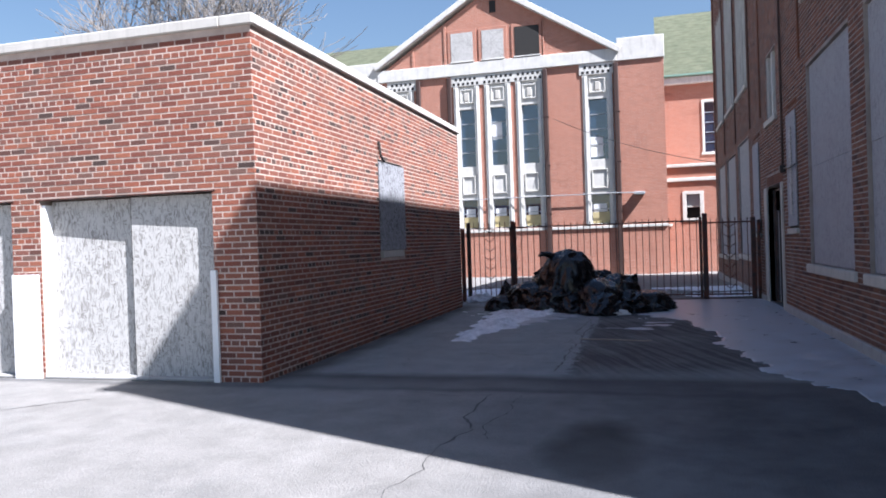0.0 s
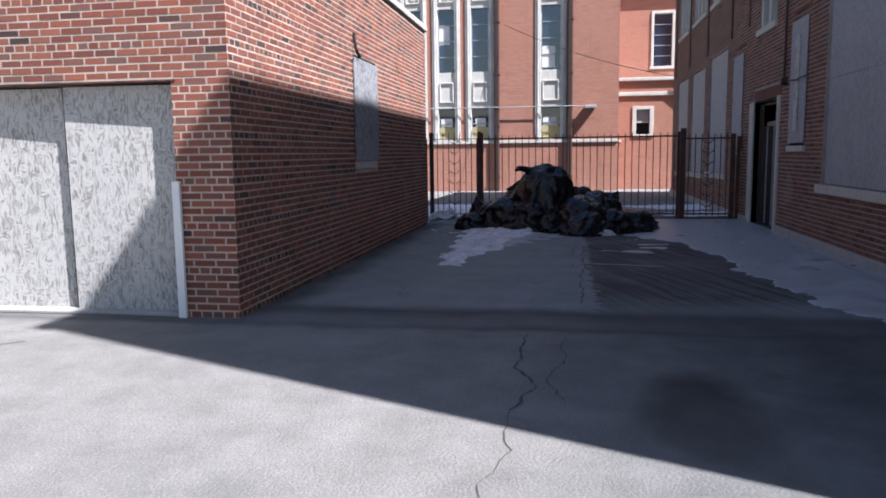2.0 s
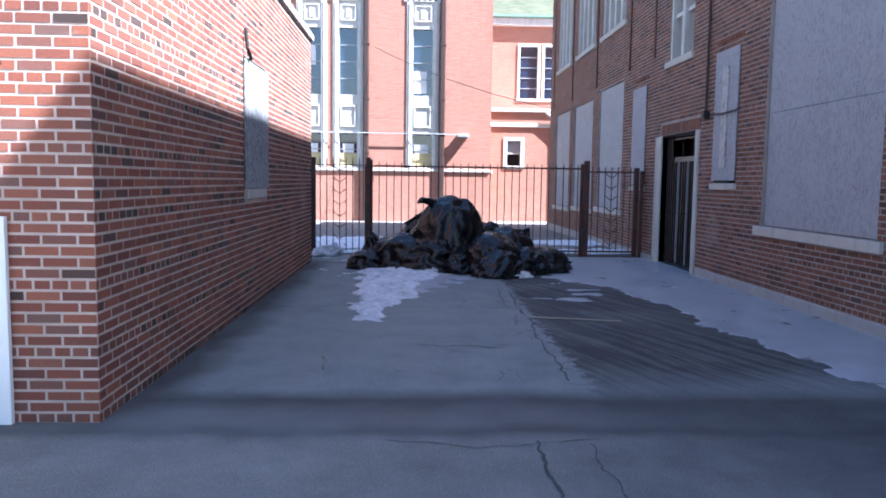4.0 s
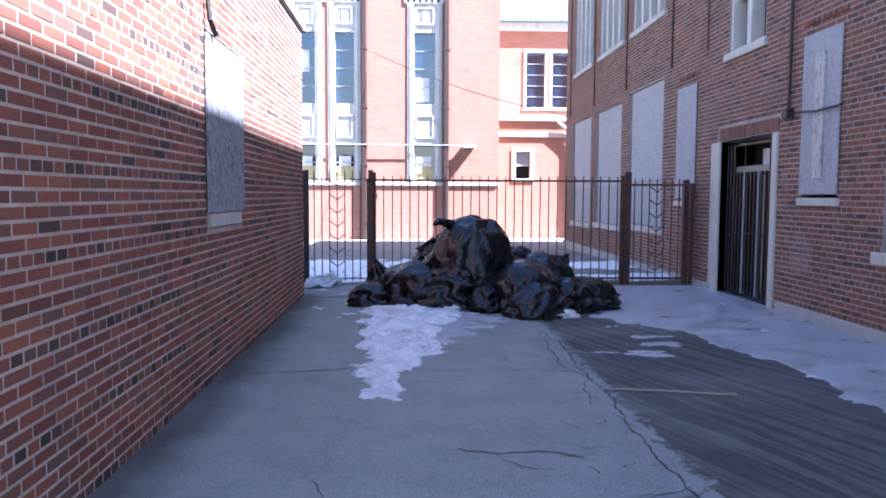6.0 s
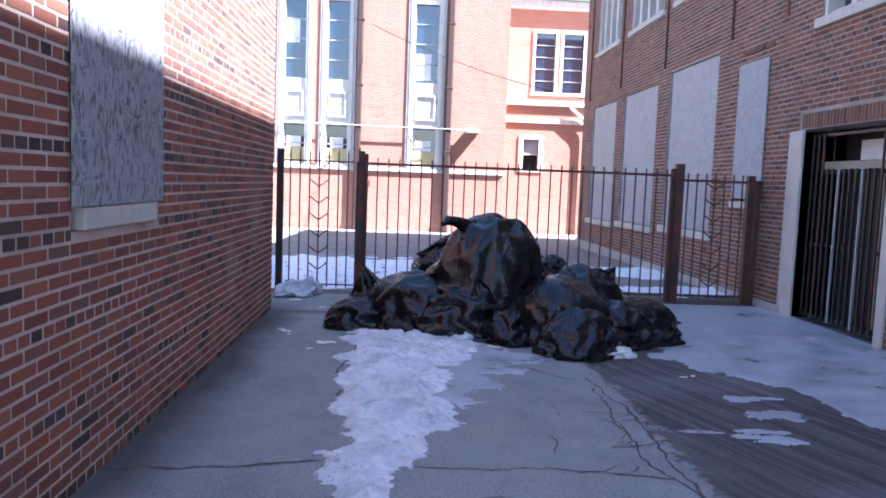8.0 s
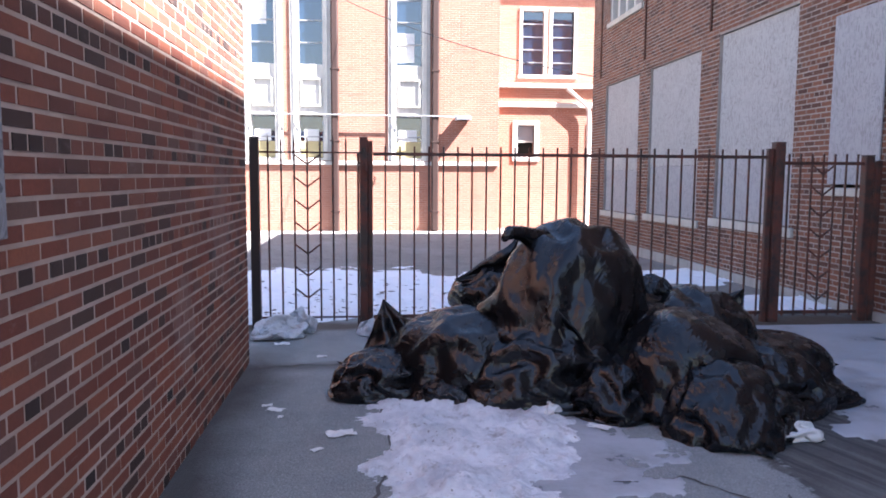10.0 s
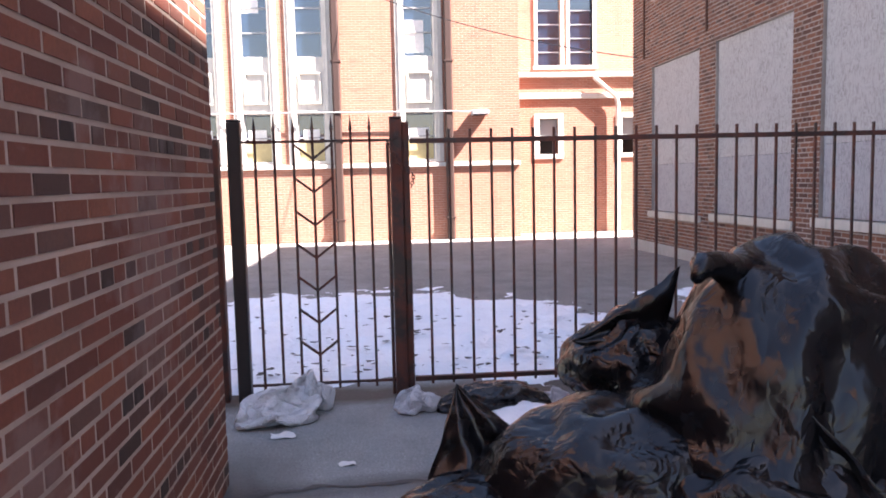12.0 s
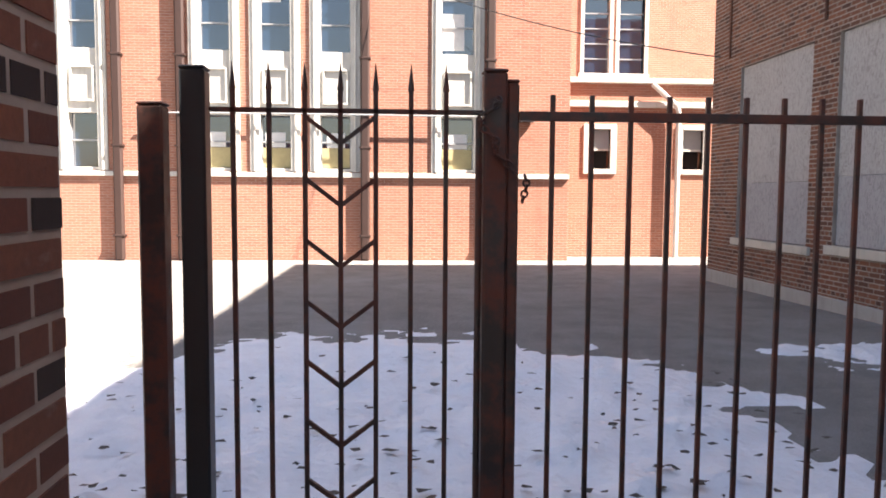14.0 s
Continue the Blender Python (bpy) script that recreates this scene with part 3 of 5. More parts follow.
    sub("sill", GSIDE.box(u0 + 0.1, u1 - 0.1, -0.1, 0.025, 1.265, 1.375, 0.004), M_STONE, win)
    sub("bracket", tube([GSIDE.p(u0 + 0.0, 0.03, 3.12), GSIDE.p(u0 + 0.01, 0.05, 2.9), GSIDE.p(u0 + 0.14, 0.06, 2.81)], 0.022, 6), M_BLACK, win)
    return g


build_garage()

# ---- the tall brown brick building ----
RX, RY, REND, RTOP = 2.42, 3.15, 28.9, 10.56
RFACE = Face((RX, RY, 0), (0, 1, 0), (-1, 0, 0))


def ry(a, b, z0, z1):
    return (a - RY, b - RY, z0, z1)


BIG = [ry(6.9, 9.45, 0.95, 4.02), ry(10.1, 12.66, 0.95, 4.02), ry(19.6, 21.85, 0.9, 3.83), ry(22.53, 24.86, 0.82, 3.72), ry(25.5, 27.76, 0.76, 3.72)]
NARROW = [ry(13.53, 14.30, 1.52, 3.48), ry(17.87, 18.73, 1.45, 3.45)]
TALL = [ry(19.6, 21.75, 5.15, 8.7), ry(22.45, 24.65, 5.15, 8.7), ry(25.45, 27.6, 5.15, 8.7), ry(6.9, 9.45, 5.15, 8.7), ry(10.1, 12.66, 5.15, 8.7)]
PAIR = [ry(15.42, 16.62, 3.74, 5.05)]
ENTRY = ry(15.08, 16.8, 0.0, 2.4)


def build_school():
    s = thing("school_building", "tall brown brick school building with boarded windows and stone sills", "building", (RX, RY, 0))
    inv = Matrix.Translation((-RX, -RY, 0))

    def sub(name, shape, material, parent=s, label=""):
        ob = part(name, shape, material, parent, label)
        if parent is s:
            ob.matrix_parent_inverse = inv
        return ob

    holes = BIG + NARROW + TALL + PAIR
    wall = sub("wall", wall_core(RFACE, REND - RY, -0.5, RTOP, 0.4, holes + [(ENTRY[0], ENTRY[1], -0.5, ENTRY[3])]), M_MORTAR_BROWN)
    lintel = (ENTRY[0] - 0.15, ENTRY[1] + 0.15, ENTRY[3] + 0.0, ENTRY[3] + 0.21)
    bricks = lay_bricks(REND - RY, -0.27, RTOP - 0.3, holes + [ENTRY, lintel], seed=9)
    sub("brickwork", brick_mass(RFACE, bricks), M_BROWN, wall)["kind"] = "stuff"
    soldiers = [(u, u + 0.058, lintel[2] + 0.006, lintel[3] - 0.01, 0.001) for u in (lintel[0] + i * 0.0677 for i in range(int((lintel[1] - lintel[0]) / 0.0677)))]
    for b in soldiers:
        sub("soldier_brick", brick_mass(RFACE, [b]), M_BROWN_ONE, wall)
    sub("end_wall", box(RX + 0.402, RX + 14, REND - 0.4, REND, -0.5, RTOP), M_FAR)
    sub("end_wall", box(RX + 0.402, RX + 14, RY, RY + 0.4, -0.5, RTOP), M_FAR)
    sub("back_wall", box(RX + 13.6, RX + 13.99, RY + 0.402, REND - 0.402, -0.5, RTOP), M_FAR)
    sub("roof", box(RX + 0.402, RX + 13.6, RY + 0.402, REND - 0.402, RTOP - 0.25, RTOP - 0.1), M_CONCRETE)
    sub("coping", box(RX - 0.07, RX + 0.45, RY - 0.05, REND + 0.05, RTOP, RTOP + 0.16, 0.01), M_STONE)
    sub("base_course", RFACE.box(0, ENTRY[0] - 0.25, 0.0, 0.05, -0.4, 0.13, 0.01), M_CONCRETE)
    sub("base_course", RFACE.box(ENTRY[1] + 0.25, REND - RY, 0.0, 0.05, -0.4, 0.1, 0.01), M_CONCRETE)
    for a, b, z0, z1 in BIG:
        w = sub("window", RFACE.box(a, b, -0.38, -0.3, z0, z1), M_DARK)
        far = a > 15
        seam = z0 + (0.95 if far else 1.5)
        sub("board", RFACE.box(a + 0.01, b - 0.01, -0.07, -0.045, seam + 0.004, z1 - 0.01, 0.002), M_OSB_PALE if far else M_PLY, w, "weathered pale board" if far else "grey weathered plywood board")
        sub("board", RFACE.box(a + 0.012, b - 0.012, -0.072, -0.048, z0 + 0.01, seam, 0.002), M_PLY, w, "grey weathered plywood board")
        sub("sill", RFACE.box(a - 0.12, b + 0.12, -0.28, 0.05, z0 - 0.13, z0 - 0.004, 0.008), M_STONE, w)
    for a, b, z0, z1 in NARROW:
        w = sub("window", RFACE.box(a, b, -0.38, -0.3, z0, z1), M_DARK)
        sub("board", RFACE.box(a - 0.03, b + 0.03, 0.013, 0.032, z0 + 0.04, z1 + 0.03, 0.002), M_PLY, w, "grey weathered plywood board")
        sub("sill", RFACE.box(a - 0.06, b + 0.06, -0.28, 0.05, z0 - 0.1, z0 - 0.004, 0.008), M_STONE, w)
    for a, b, z0, z1 in NARROW:
        for k in range(int((b - a + 0.2) / 0.12)):
            u = a - 0.1 + k * 0.12
            sub("header_brick", RFACE.box(u, u + 0.095, 0.0, 0.022, z1 + 0.16, z1 + 0.215, 0.003), M_BROWN_ONE, wall)
    for a, b, z0, z1 in TALL + PAIR:
        w = sub("window", RFACE.box(a, b, -0.36, -0.3, z0, z1), M_DARK)
        sub("sill", RFACE.box(a - 0.08, b + 0.08, -0.28, 0.06, z0 - 0.12, z0 - 0.004, 0.008), M_STONE, w)
        lights = 2 if b - a < 1.5 else 4
        step = (b - a) / lights
        for k in range(lights):
            u = a + k * step
            sub("pane", RFACE.box(u + 0.06, u + step - 0.06, -0.24, -0.23, z0 + 0.06, z1 - 0.06), M_GLASS_DULL, w)
        for k in range(lights + 1):
            u = a + k * step
            sub("mullion", RFACE.box(max(a, u - 0.06), min(b, u + 0.06), -0.24, -0.02, z0, z1, 0.01), M_TRIM, w)
        for z in (z0 + 0.035, z1 - 0.035, z0 + (z1 - z0) * 0.62):
            sub("rail", RFACE.box(a, b, -0.19, -0.08, z - 0.035, z + 0.035, 0.006), M_TRIM, w)
    # entrance with a barred gate
    a, b, z0, z1 = ENTRY
    d = sub("door", RFACE.box(a, b, -0.6, -0.55, 0.0, z1), M_DARK, label="dark doorway behind a barred security gate")
    for p, q in ((a - 0.14, a + 0.0), (b - 0.0, b + 0.33)):
        sub("jamb", RFACE.box(p, q, -0.4, 0.035, 0.0, z1 - 0.01, 0.01), M_STONE, d, "pale stone jamb")
    sub("transom", RFACE.box(a, b, -0.3, -0.24, 1.9, 2.0, 0.006), M_WOOD, d)
    sub("door_leaf", RFACE.box(a + 0.08, b - 0.3, -0.5, -0.46, 0.02, 1.9, 0.006), M_BLACK, d, "black painted door")
    for k in range(6):
        u = a + 0.14 + k * 0.2
        sub("door_batten", RFACE.box(u, u + 0.05, -0.46, -0.44, 0.04, 1.86, 0.004), M_WOOD if k % 2 else M_BLACK, d)
    sub("transom_panel", RFACE.box(a + 0.35, b - 0.45, -0.5, -0.46, 2.02, 2.26, 0.006), M_PAPER, d)
    gate = sub("security_gate", RFACE.box(a + 0.02, b - 0.02, -0.155, -0.115, 0.05, 0.09, 0.003), M_BLACK, d, "black steel bars")
    for u0, u1, z in ((a + 0.28, b - 0.28, 1.84), (a + 0.02, b - 0.02, 2.3), (a + 0.02, b - 0.02, 0.95)):
        sub("bar", RFACE.box(u0, u1, -0.15, -0.12, z, z + 0.035, 0.003), M_BLACK, d)
    for k in range(15):
        u = a + 0.04 + k * (b - a - 0.1) / 14
        full = k < 3 or k > 11
        # bars 5 and 9 are paler: glints on the dark bars, put in as colour
        sub("bar", RFACE.box(u, u + 0.022, -0.115, -0.09, 0.05, 2.33 if full else 1.9, 0.003), M_STEEL if k in (5, 9) else M_IRON if k in (2, 12) else M_BLACK, d)
    # conduit and box beside the entrance, bar across the narrow board
    cu = 14.62 - RY
    pipe = sub("conduit", tube([RFACE.p(cu, 0.05, 2.65), RFACE.p(cu, 0.05, 9.5)], 0.022), M_PIPE)
    sub("junction_box", RFACE.box(cu - 0.06, cu + 0.06, 0.01, 0.11, 2.54, 2.67, 0.01), M_BLACK, pipe)
    n0, n1 = NARROW[0][0], NARROW[0][1]
    sub("cross_bar", tube([RFACE.p(n0 - 0.1, 0.06, 2.58), RFACE.p((n0 + n1) / 2, 0.075, 2.56), RFACE.p(n1 + 0.11, 0.06, 2.6)], 0.014), M_BLACK)
    sub("batten", RFACE.box(n0 + 0.28, n0 + 0.48, 0.034, 0.055, 1.75, 3.25, 0.003), M_OSB, label="pale batten over the board")
    # narrow brick pilaster edges between the bays
    for y in (9.8, 13.1, 17.45, 19.15, 22.17, 25.2, 28.2):
        sub("pilaster_edge", RFACE.box(y - RY - 0.022, y - RY + 0.022, 0.002, 0.035, 4.25 if y < 14 else 3.95, 10.4, 0.01), M_BROWN_ONE)
    # pointed stone tracery in the heads of the tall windows
    for a, b, z0, z1 in TALL:
        step = (b - a) / 4
        for k in range(4):
            c = a + (k + 0.5) * step
            pts = [RFACE.p(c + step * 0.44 * math.cos(t), -0.1, z1 - 0.62 + 0.55 * math.sin(t)) for t in [i * math.pi / 8 for i in range(9)]]
            sub("tracery", tube(pts, 0.045, 6), M_TRIM)
    return s


build_school()


# ---- iron fence and gates ----
FY = 17.8


def build_fence():
    f = thing("iron_fence", "rusty wrought iron fence with square posts and a chevron gate", "fence", (-3.19, FY, 0))
    inv = Matrix.Translation((3.19, -FY, 0))

    def sub(name, shape, material=M_IRON, parent=f):
        ob = part(name, shape, material, parent)
        if parent is f:
            ob.matrix_parent_inverse = inv
        return ob

    for x, w, top in ((-4.45, 0.09, 1.8), (-4.3, 0.09, 1.93), (-3.262, 0.024, 1.78), (-3.204, 0.087, 1.935), (-3.137, 0.046, 1.9), (1.12, 0.06, 1.86), (1.215, 0.11, 1.93), (2.235, 0.1, 1.8), (2.35, 0.07, 1.74)):
        p = sub("post", box(x - w / 2, x + w / 2, FY - w / 2, FY + w / 2, -0.1, top, 0.008), M_BLACK if x == -4.3 else M_IRON)
        sub("cap", box(x - w / 2 - 0.002, x + w / 2 + 0.002, FY - w / 2 - 0.002, FY + w / 2 + 0.002, top, top + 0.012, 0.005), M_BLACK if x == -4.3 else M_IRON, p)

    def bars(x0, x1, n, top, spear, sag):
        for k in range(n):
            x = x0 + (x1 - x0) * k / (n - 1)
            r = 0.009
            lean = random.uniform(-1, 1) * sag
            bm = bmesh.new()
            add_box(bm, x - r, x + r, FY - r, FY + r, 0.06, top, 0.002)
            if spear:
                g = bmesh.ops.create_cone(bm, cap_ends=True, segments=4, radius1=0.0125, radius2=0.001, depth=0.1, matrix=Matrix.Translation((x, FY, top + 0.045)))
            for v in bm.verts:
                h = v.co.z / top
                v.co.x += lean * math.sin(h * math.pi)
            sub("bar", bm)

    bars(-4.165, -3.385, 7, 1.87, True, 0.012)
    bars(-2.985, 1.04, 28, 1.86, False, 0.006)
    bars(1.34, 2.12, 7, 1.82, False, 0.004)
    for x0, x1, z in ((-4.25, -3.23, 1.79), (-4.25, -3.23, 0.1), (-3.11, 1.11, 1.78), (-3.11, 1.11, 0.1), (1.23, 2.2, 1.72), (1.23, 2.2, 0.1)):
        h = 0.009 if x0 == -4.25 else 0.017
        sub("rail", box(x0, x1, FY - h, FY + h, z - h, z + h, 0.002))
    for cx, half, top in ((-3.775, 0.13, 1.77), (1.73, 0.13, 1.7)):
        for k in range(7):
            z = top - k * 0.228
            bm = bmesh.new()
            for s in (-1, 1):
                m = Matrix.Translation((cx + s * half / 2, FY, z - 0.05)) @ Matrix.Rotation(-s * math.atan2(0.1, half), 4, "Y")
                add_box(bm, -0.082, 0.082, -0.008, 0.008, -0.008, 0.008, 0, m)
            sub("chevron", bm)
    return f


build_fence()


# ---- pile of rubbish bags ----
def slack_film(seed, slack=1.3, tie=True, fill=0.88, steps=170, sub=5, material=None):
    """Settles a closed bag of slack film, tied at the top, into creases: edges keep their length, the contents keep their volume."""
    rng = np.random.default_rng(seed)
    bm = bmesh.new()
    bmesh.ops.create_icosphere(bm, subdivisions=sub, radius=1.0)
    bm.verts.ensure_lookup_table()
    x = np.array([v.co for v in bm.verts])
    tri = np.array([[v.index for v in f.verts] for f in bm.faces])
    edge = np.array([[v.index for v in e.verts] for e in bm.edges])
    opposite = np.array([[next(v.index for v in f.verts if v not in e.verts) for f in e.link_faces] for e in bm.edges])
    count = len(x)
    off = Vector(rng.uniform(-9, 9, 3))
    extra = np.array([noise.noise(Vector(p) * 1.5 + off) for p in x])
    scale = slack + 0.10 * extra

    def lengths(pairs):
        return np.linalg.norm(x[pairs[:, 0]] - x[pairs[:, 1]], axis=1) * (scale[pairs[:, 0]] + scale[pairs[:, 1]]) / 2

    rest, rest_o = lengths(edge), lengths(opposite)
    bulge = np.array([noise.noise(Vector(p) * 1.1 - off) for p in x])
    x = x * (1.0 + 0.16 * bulge)[:, None]
    if tie:
        polar = np.degrees(np.arccos(np.clip(x[:, 2] / np.linalg.norm(x, axis=1), -1, 1)))
        ring = np.exp(-((polar - 17) / 5.0) ** 2)
    x = x + rng.normal(0, 0.02, x.shape)

    def volume(p):
        return np.einsum("ij,ij->i", p[tri[:, 0]], np.cross(p[tri[:, 1]], p[tri[:, 2]])).sum() / 6

    aim = volume(x) * fill

    def pull(p, pairs, target, stiff):
        d = p[pairs[:, 1]] - p[pairs[:, 0]]
        ln = np.linalg.norm(d, axis=1) + 1e-9
        d = d * ((ln - target) / ln * stiff)[:, None]
        out = np.empty_like(p)
        for k in range(3):
            out[:, k] = np.bincount(pairs[:, 0], d[:, k], count) - np.bincount(pairs[:, 1], d[:, k], count)
        return out

    old = x.copy()
    for step in range(steps):
        speed = (x - old) * 0.8
        old = x.copy()
        x = x + speed
        x[:, 2] -= 0.0006
        x = x + pull(x, edge, rest, 0.16)
        x = x + pull(x, opposite, rest_o, 0.055)
        normal = np.cross(x[tri[:, 1]] - x[tri[:, 0]], x[tri[:, 2]] - x[tri[:, 0]])
        grad = np.empty_like(x)
        for k in range(3):
            grad[:, k] = sum(np.bincount(tri[:, j], normal[:, k], count) for j in range(3))
        grad /= np.linalg.norm(grad, axis=1).mean() + 1e-9
        lack = (aim - volume(x)) / (4 * math.pi)
        x = x + grad * np.clip(lack, -0.03, 0.03)
        if tie:
            x[:, :2] *= 1 - 0.25 * ring[:, None] * min(1.0, step / 40)
        x[:, 2] = np.maximum(x[:, 2], -0.62)
    for v, p in zip(bm.verts, x):
        v.co = p
    bmesh.ops.smooth_vert(bm, verts=bm.verts[:], factor=0.35, use_axis_x=True, use_axis_y=True, use_axis_z=True)
    me = mesh_of("film", bm, material or M_BAG)
    me["neck"] = float((x[:, 2] * ring).sum() / ring.sum()) if tie else 0.0
    for f in me.polygons:
        f.use_smooth = True
    return me


FILMS = {2: slack_film(3, 1.2, False), 3: slack_film(4, 1.22, False, 0.84), 4: slack_film(5, 1.36, True, 0.8), 6: slack_film(7, 1.19, False, 0.9)}
SCRAPS = {m.name: slack_film(9, 1.5, False, 0.35, 140, 4, m) for m in (M_FILM, M_PAPER, M_CARD)}


def loose_flap(bag, foot_a, foot_b, tip, seed, folds=3.0, depth=0.05):
    """A slack corner of film that stands up from a bag to a point, pleated towards its tip."""
    a, b, c = Vector(foot_a), Vector(foot_b), Vector(tip)
    out = (b - a).cross(c - a).normalized()
    rows = 16
    verts, faces = [], []
    for j in range(rows + 1):
        v = j / rows
        for i in range(rows + 1):
            u = i / rows
            p = a.lerp(b, u).lerp(c, v ** 0.85)
            wide = (b - a).length * (1 - v)
            pleat = abs(((u * folds + 0.3 * v + seed * 0.37) % 1.0) * 2 - 1) - 0.5
            crumple = noise.fractal(p * 5 + Vector((seed, 0, 0)), 0.8, 2.0, 4)
            side = (b - a).normalized() * 0.07 * noise.noise(p * 6 + Vector((0, seed, 0))) * (1 - v)
            verts.append(p + out * (depth * pleat * min(1.0, wide * 4) + 0.05 * crumple * (1 - 0.6 * v)) + side)
    w = rows + 1
    for j in range(rows):
        for i in range(rows):
            faces.append((j * w + i, j * w + i + 1, (j + 1) * w + i + 1, (j + 1) * w + i))
    bm = bmesh.new()
    vs = [bm.verts.new(v) for v in verts]
    for f in faces:
        bm.faces.new([vs[k] for k in f])
    bmesh.ops.remove_doubles(bm, verts=bm.verts[:], dist=0.0005)
    bmesh.ops.solidify(bm, geom=bm.faces[:], thickness=0.004)
    ob = smooth(part("loose_flap", bm, M_BAG, bag, "loose pointed corner of the plastic film"))
    ob.matrix_parent_inverse = bag.matrix_world.inverted()
    return ob


def rubbish_bag(at, size, turn, film, tip=(0, 0), label="full black plastic rubbish bag in a heap on the pavement"):
    ob = new("rubbish_bag", FILMS[film])
    ob.matrix_world = pose(at[0], at[1], at[2] + 0.6 * size[2], tip[0], tip[1], turn) @ Matrix.Diagonal((*size, 1))
    neck = FILMS[film]["neck"]
    if neck:
        turns = [(0.085 * math.cos(k * 0.55) + 0.01 * math.sin(k), 0.085 * math.sin(k * 0.55), neck - 0.03 + 0.0025 * k) for k in range(26)]
        smooth(part("knot", tube(turns, 0.028, 6), M_BAG, ob, "twisted and tied neck of the bag"))
    return tagged(ob, label, "rubbish bag", "heap of rubbish bags")


# the low row along the front, the crowning bag, and the bags that slid down towards the brown wall
end = rubbish_bag((-3.0, 15.45, 0.0), (0.36, 0.28, 0.26), 10, 3)
loose_flap(end, (-3.2, 15.5, 0.2), (-2.58, 15.6, 0.3), (-3.03, 15.75, 0.63), 1, 2.0)
loose_flap(end, (-3.12, 15.5, 0.1), (-3.0, 15.3, 0.2), (-3.36, 15.5, 0.22), 2, 2.0, 0.03)
rubbish_bag((-2.4, 15.5, 0.0), (0.58, 0.42, 0.48), -12, 2)
rubbish_bag((-1.85, 15.3, 0.0), (0.56, 0.42, 0.46), 10, 3)
rubbish_bag((-1.75, 16.1, 0.0), (0.7, 0.55, 0.58), 40, 2)
crown = rubbish_bag((-1.62, 15.55, 0.27), (0.56, 0.46, 0.78), 8, 2, (0, 12), "bulging black plastic rubbish bag on top of the heap")
neck = smooth(part("neck", tube([(-1.8, 15.5, 1.05), (-1.95, 15.42, 1.12), (-2.06, 15.34, 1.16), (-2.15, 15.26, 1.17), (-2.2, 15.2, 1.13)], [0.11, 0.075, 0.055, 0.05, 0.025], 12), M_BAG, crown, "gathered neck of the bag"))
neck.matrix_parent_inverse = crown.matrix_world.inverted()
loose_flap(crown, (-2.2, 15.12, 0.22), (-1.5, 14.9, 0.25), (-1.9, 15.12, 0.74), 5, 3.0, 0.05)
lump = rubbish_bag((-2.1, 16.05, 0.42), (0.29, 0.3, 0.36), 70, 3, (20, 0))
loose_flap(lump, (-2.1, 15.85, 0.6), (-1.95, 15.95, 1.06), (-2.46, 15.98, 0.74), 6, 2.0, 0.04)
rubbish_bag((-1.2, 15.6, 0.1), (0.5, 0.46, 0.48), 0, 3)
rubbish_bag((-0.92, 14.95, 0.0), (0.46, 0.46, 0.50), 30, 6, (12, 8))
slid = rubbish_bag((-0.93, 14.42, 0.0), (0.32, 0.42, 0.30), -20, 3, (24, 6), "black plastic rubbish bag slumped forward off the heap")
loose_flap(slid, (-1.12, 14.3, 0.06), (-0.78, 14.25, 0.1), (-0.9, 13.93, 0.03), 7, 3.0, 0.03)
loose_flap(slid, (-0.75, 14.9, 0.5), (-0.45, 15.0, 0.42), (-0.35, 14.55, 0.04), 8, 3.0, 0.05)
high = rubbish_bag((-0.62, 15.6, 0.0), (0.46, 0.44, 0.58), 15, 2, (0, 12))
loose_flap(high, (-0.8, 15.5, 0.5), (-0.2, 15.7, 0.15), (-0.27, 15.55, 0.72), 9, 2.0, 0.05)
rubbish_bag((-0.9, 15.78, 0.5), (0.15, 0.15, 0.24), 40, 3, (0, -15))
low = rubbish_bag((-0.08, 15.5, 0.0), (0.46, 0.32, 0.30), 5, 6)
loose_flap(low, (0.1, 15.4, 0.05), (0.2, 15.6, 0.22), (0.5, 15.5, 0.12), 11, 2.0, 0.03)
rubbish_bag((-1.1, 16.1, 0.25), (0.3, 0.3, 0.42), 0, 3, (0, -8))
rubbish_bag((-0.42, 14.95, 0.0), (0.36, 0.32, 0.34), 0, 3)
for at, size, turn, film, tip in (((0.0, 14.92, 0.0), (0.26, 0.12, 0.12), 10, 3, (0, 0)), ((-2.15, 15.05, 0.0), (0.26, 0.17, 0.17), 25, 3, (0, 0)), ((-1.45, 15.0, 0.0), (0.38, 0.28, 0.3), 60, 3, (0, 0)), ((-2.62, 17.4, 0.0), (0.32, 0.15, 0.13), 4, 3, (0, 0)),
                                  ((-0.62, 14.5, 0.0), (0.26, 0.2, 0.2), 50, 3, (0, 0)), ((-2.62, 15.14, 0.0), (0.22, 0.15, 0.14), -30, 3, (0, 0)), ((-2.28, 14.98, 0.0), (0.08, 0.06, 0.13), 0, 4, (0, 10))):
    rubbish_bag(at, size, turn, film, tip, "crumpled black plastic bag, nearly empty, at the foot of the heap")

# ---- the school's gabled wing across the yard ----
NY = 33.8
NFACE = Face((-14.0, NY, 0), (1, 0, 0), (0, -1, 0))


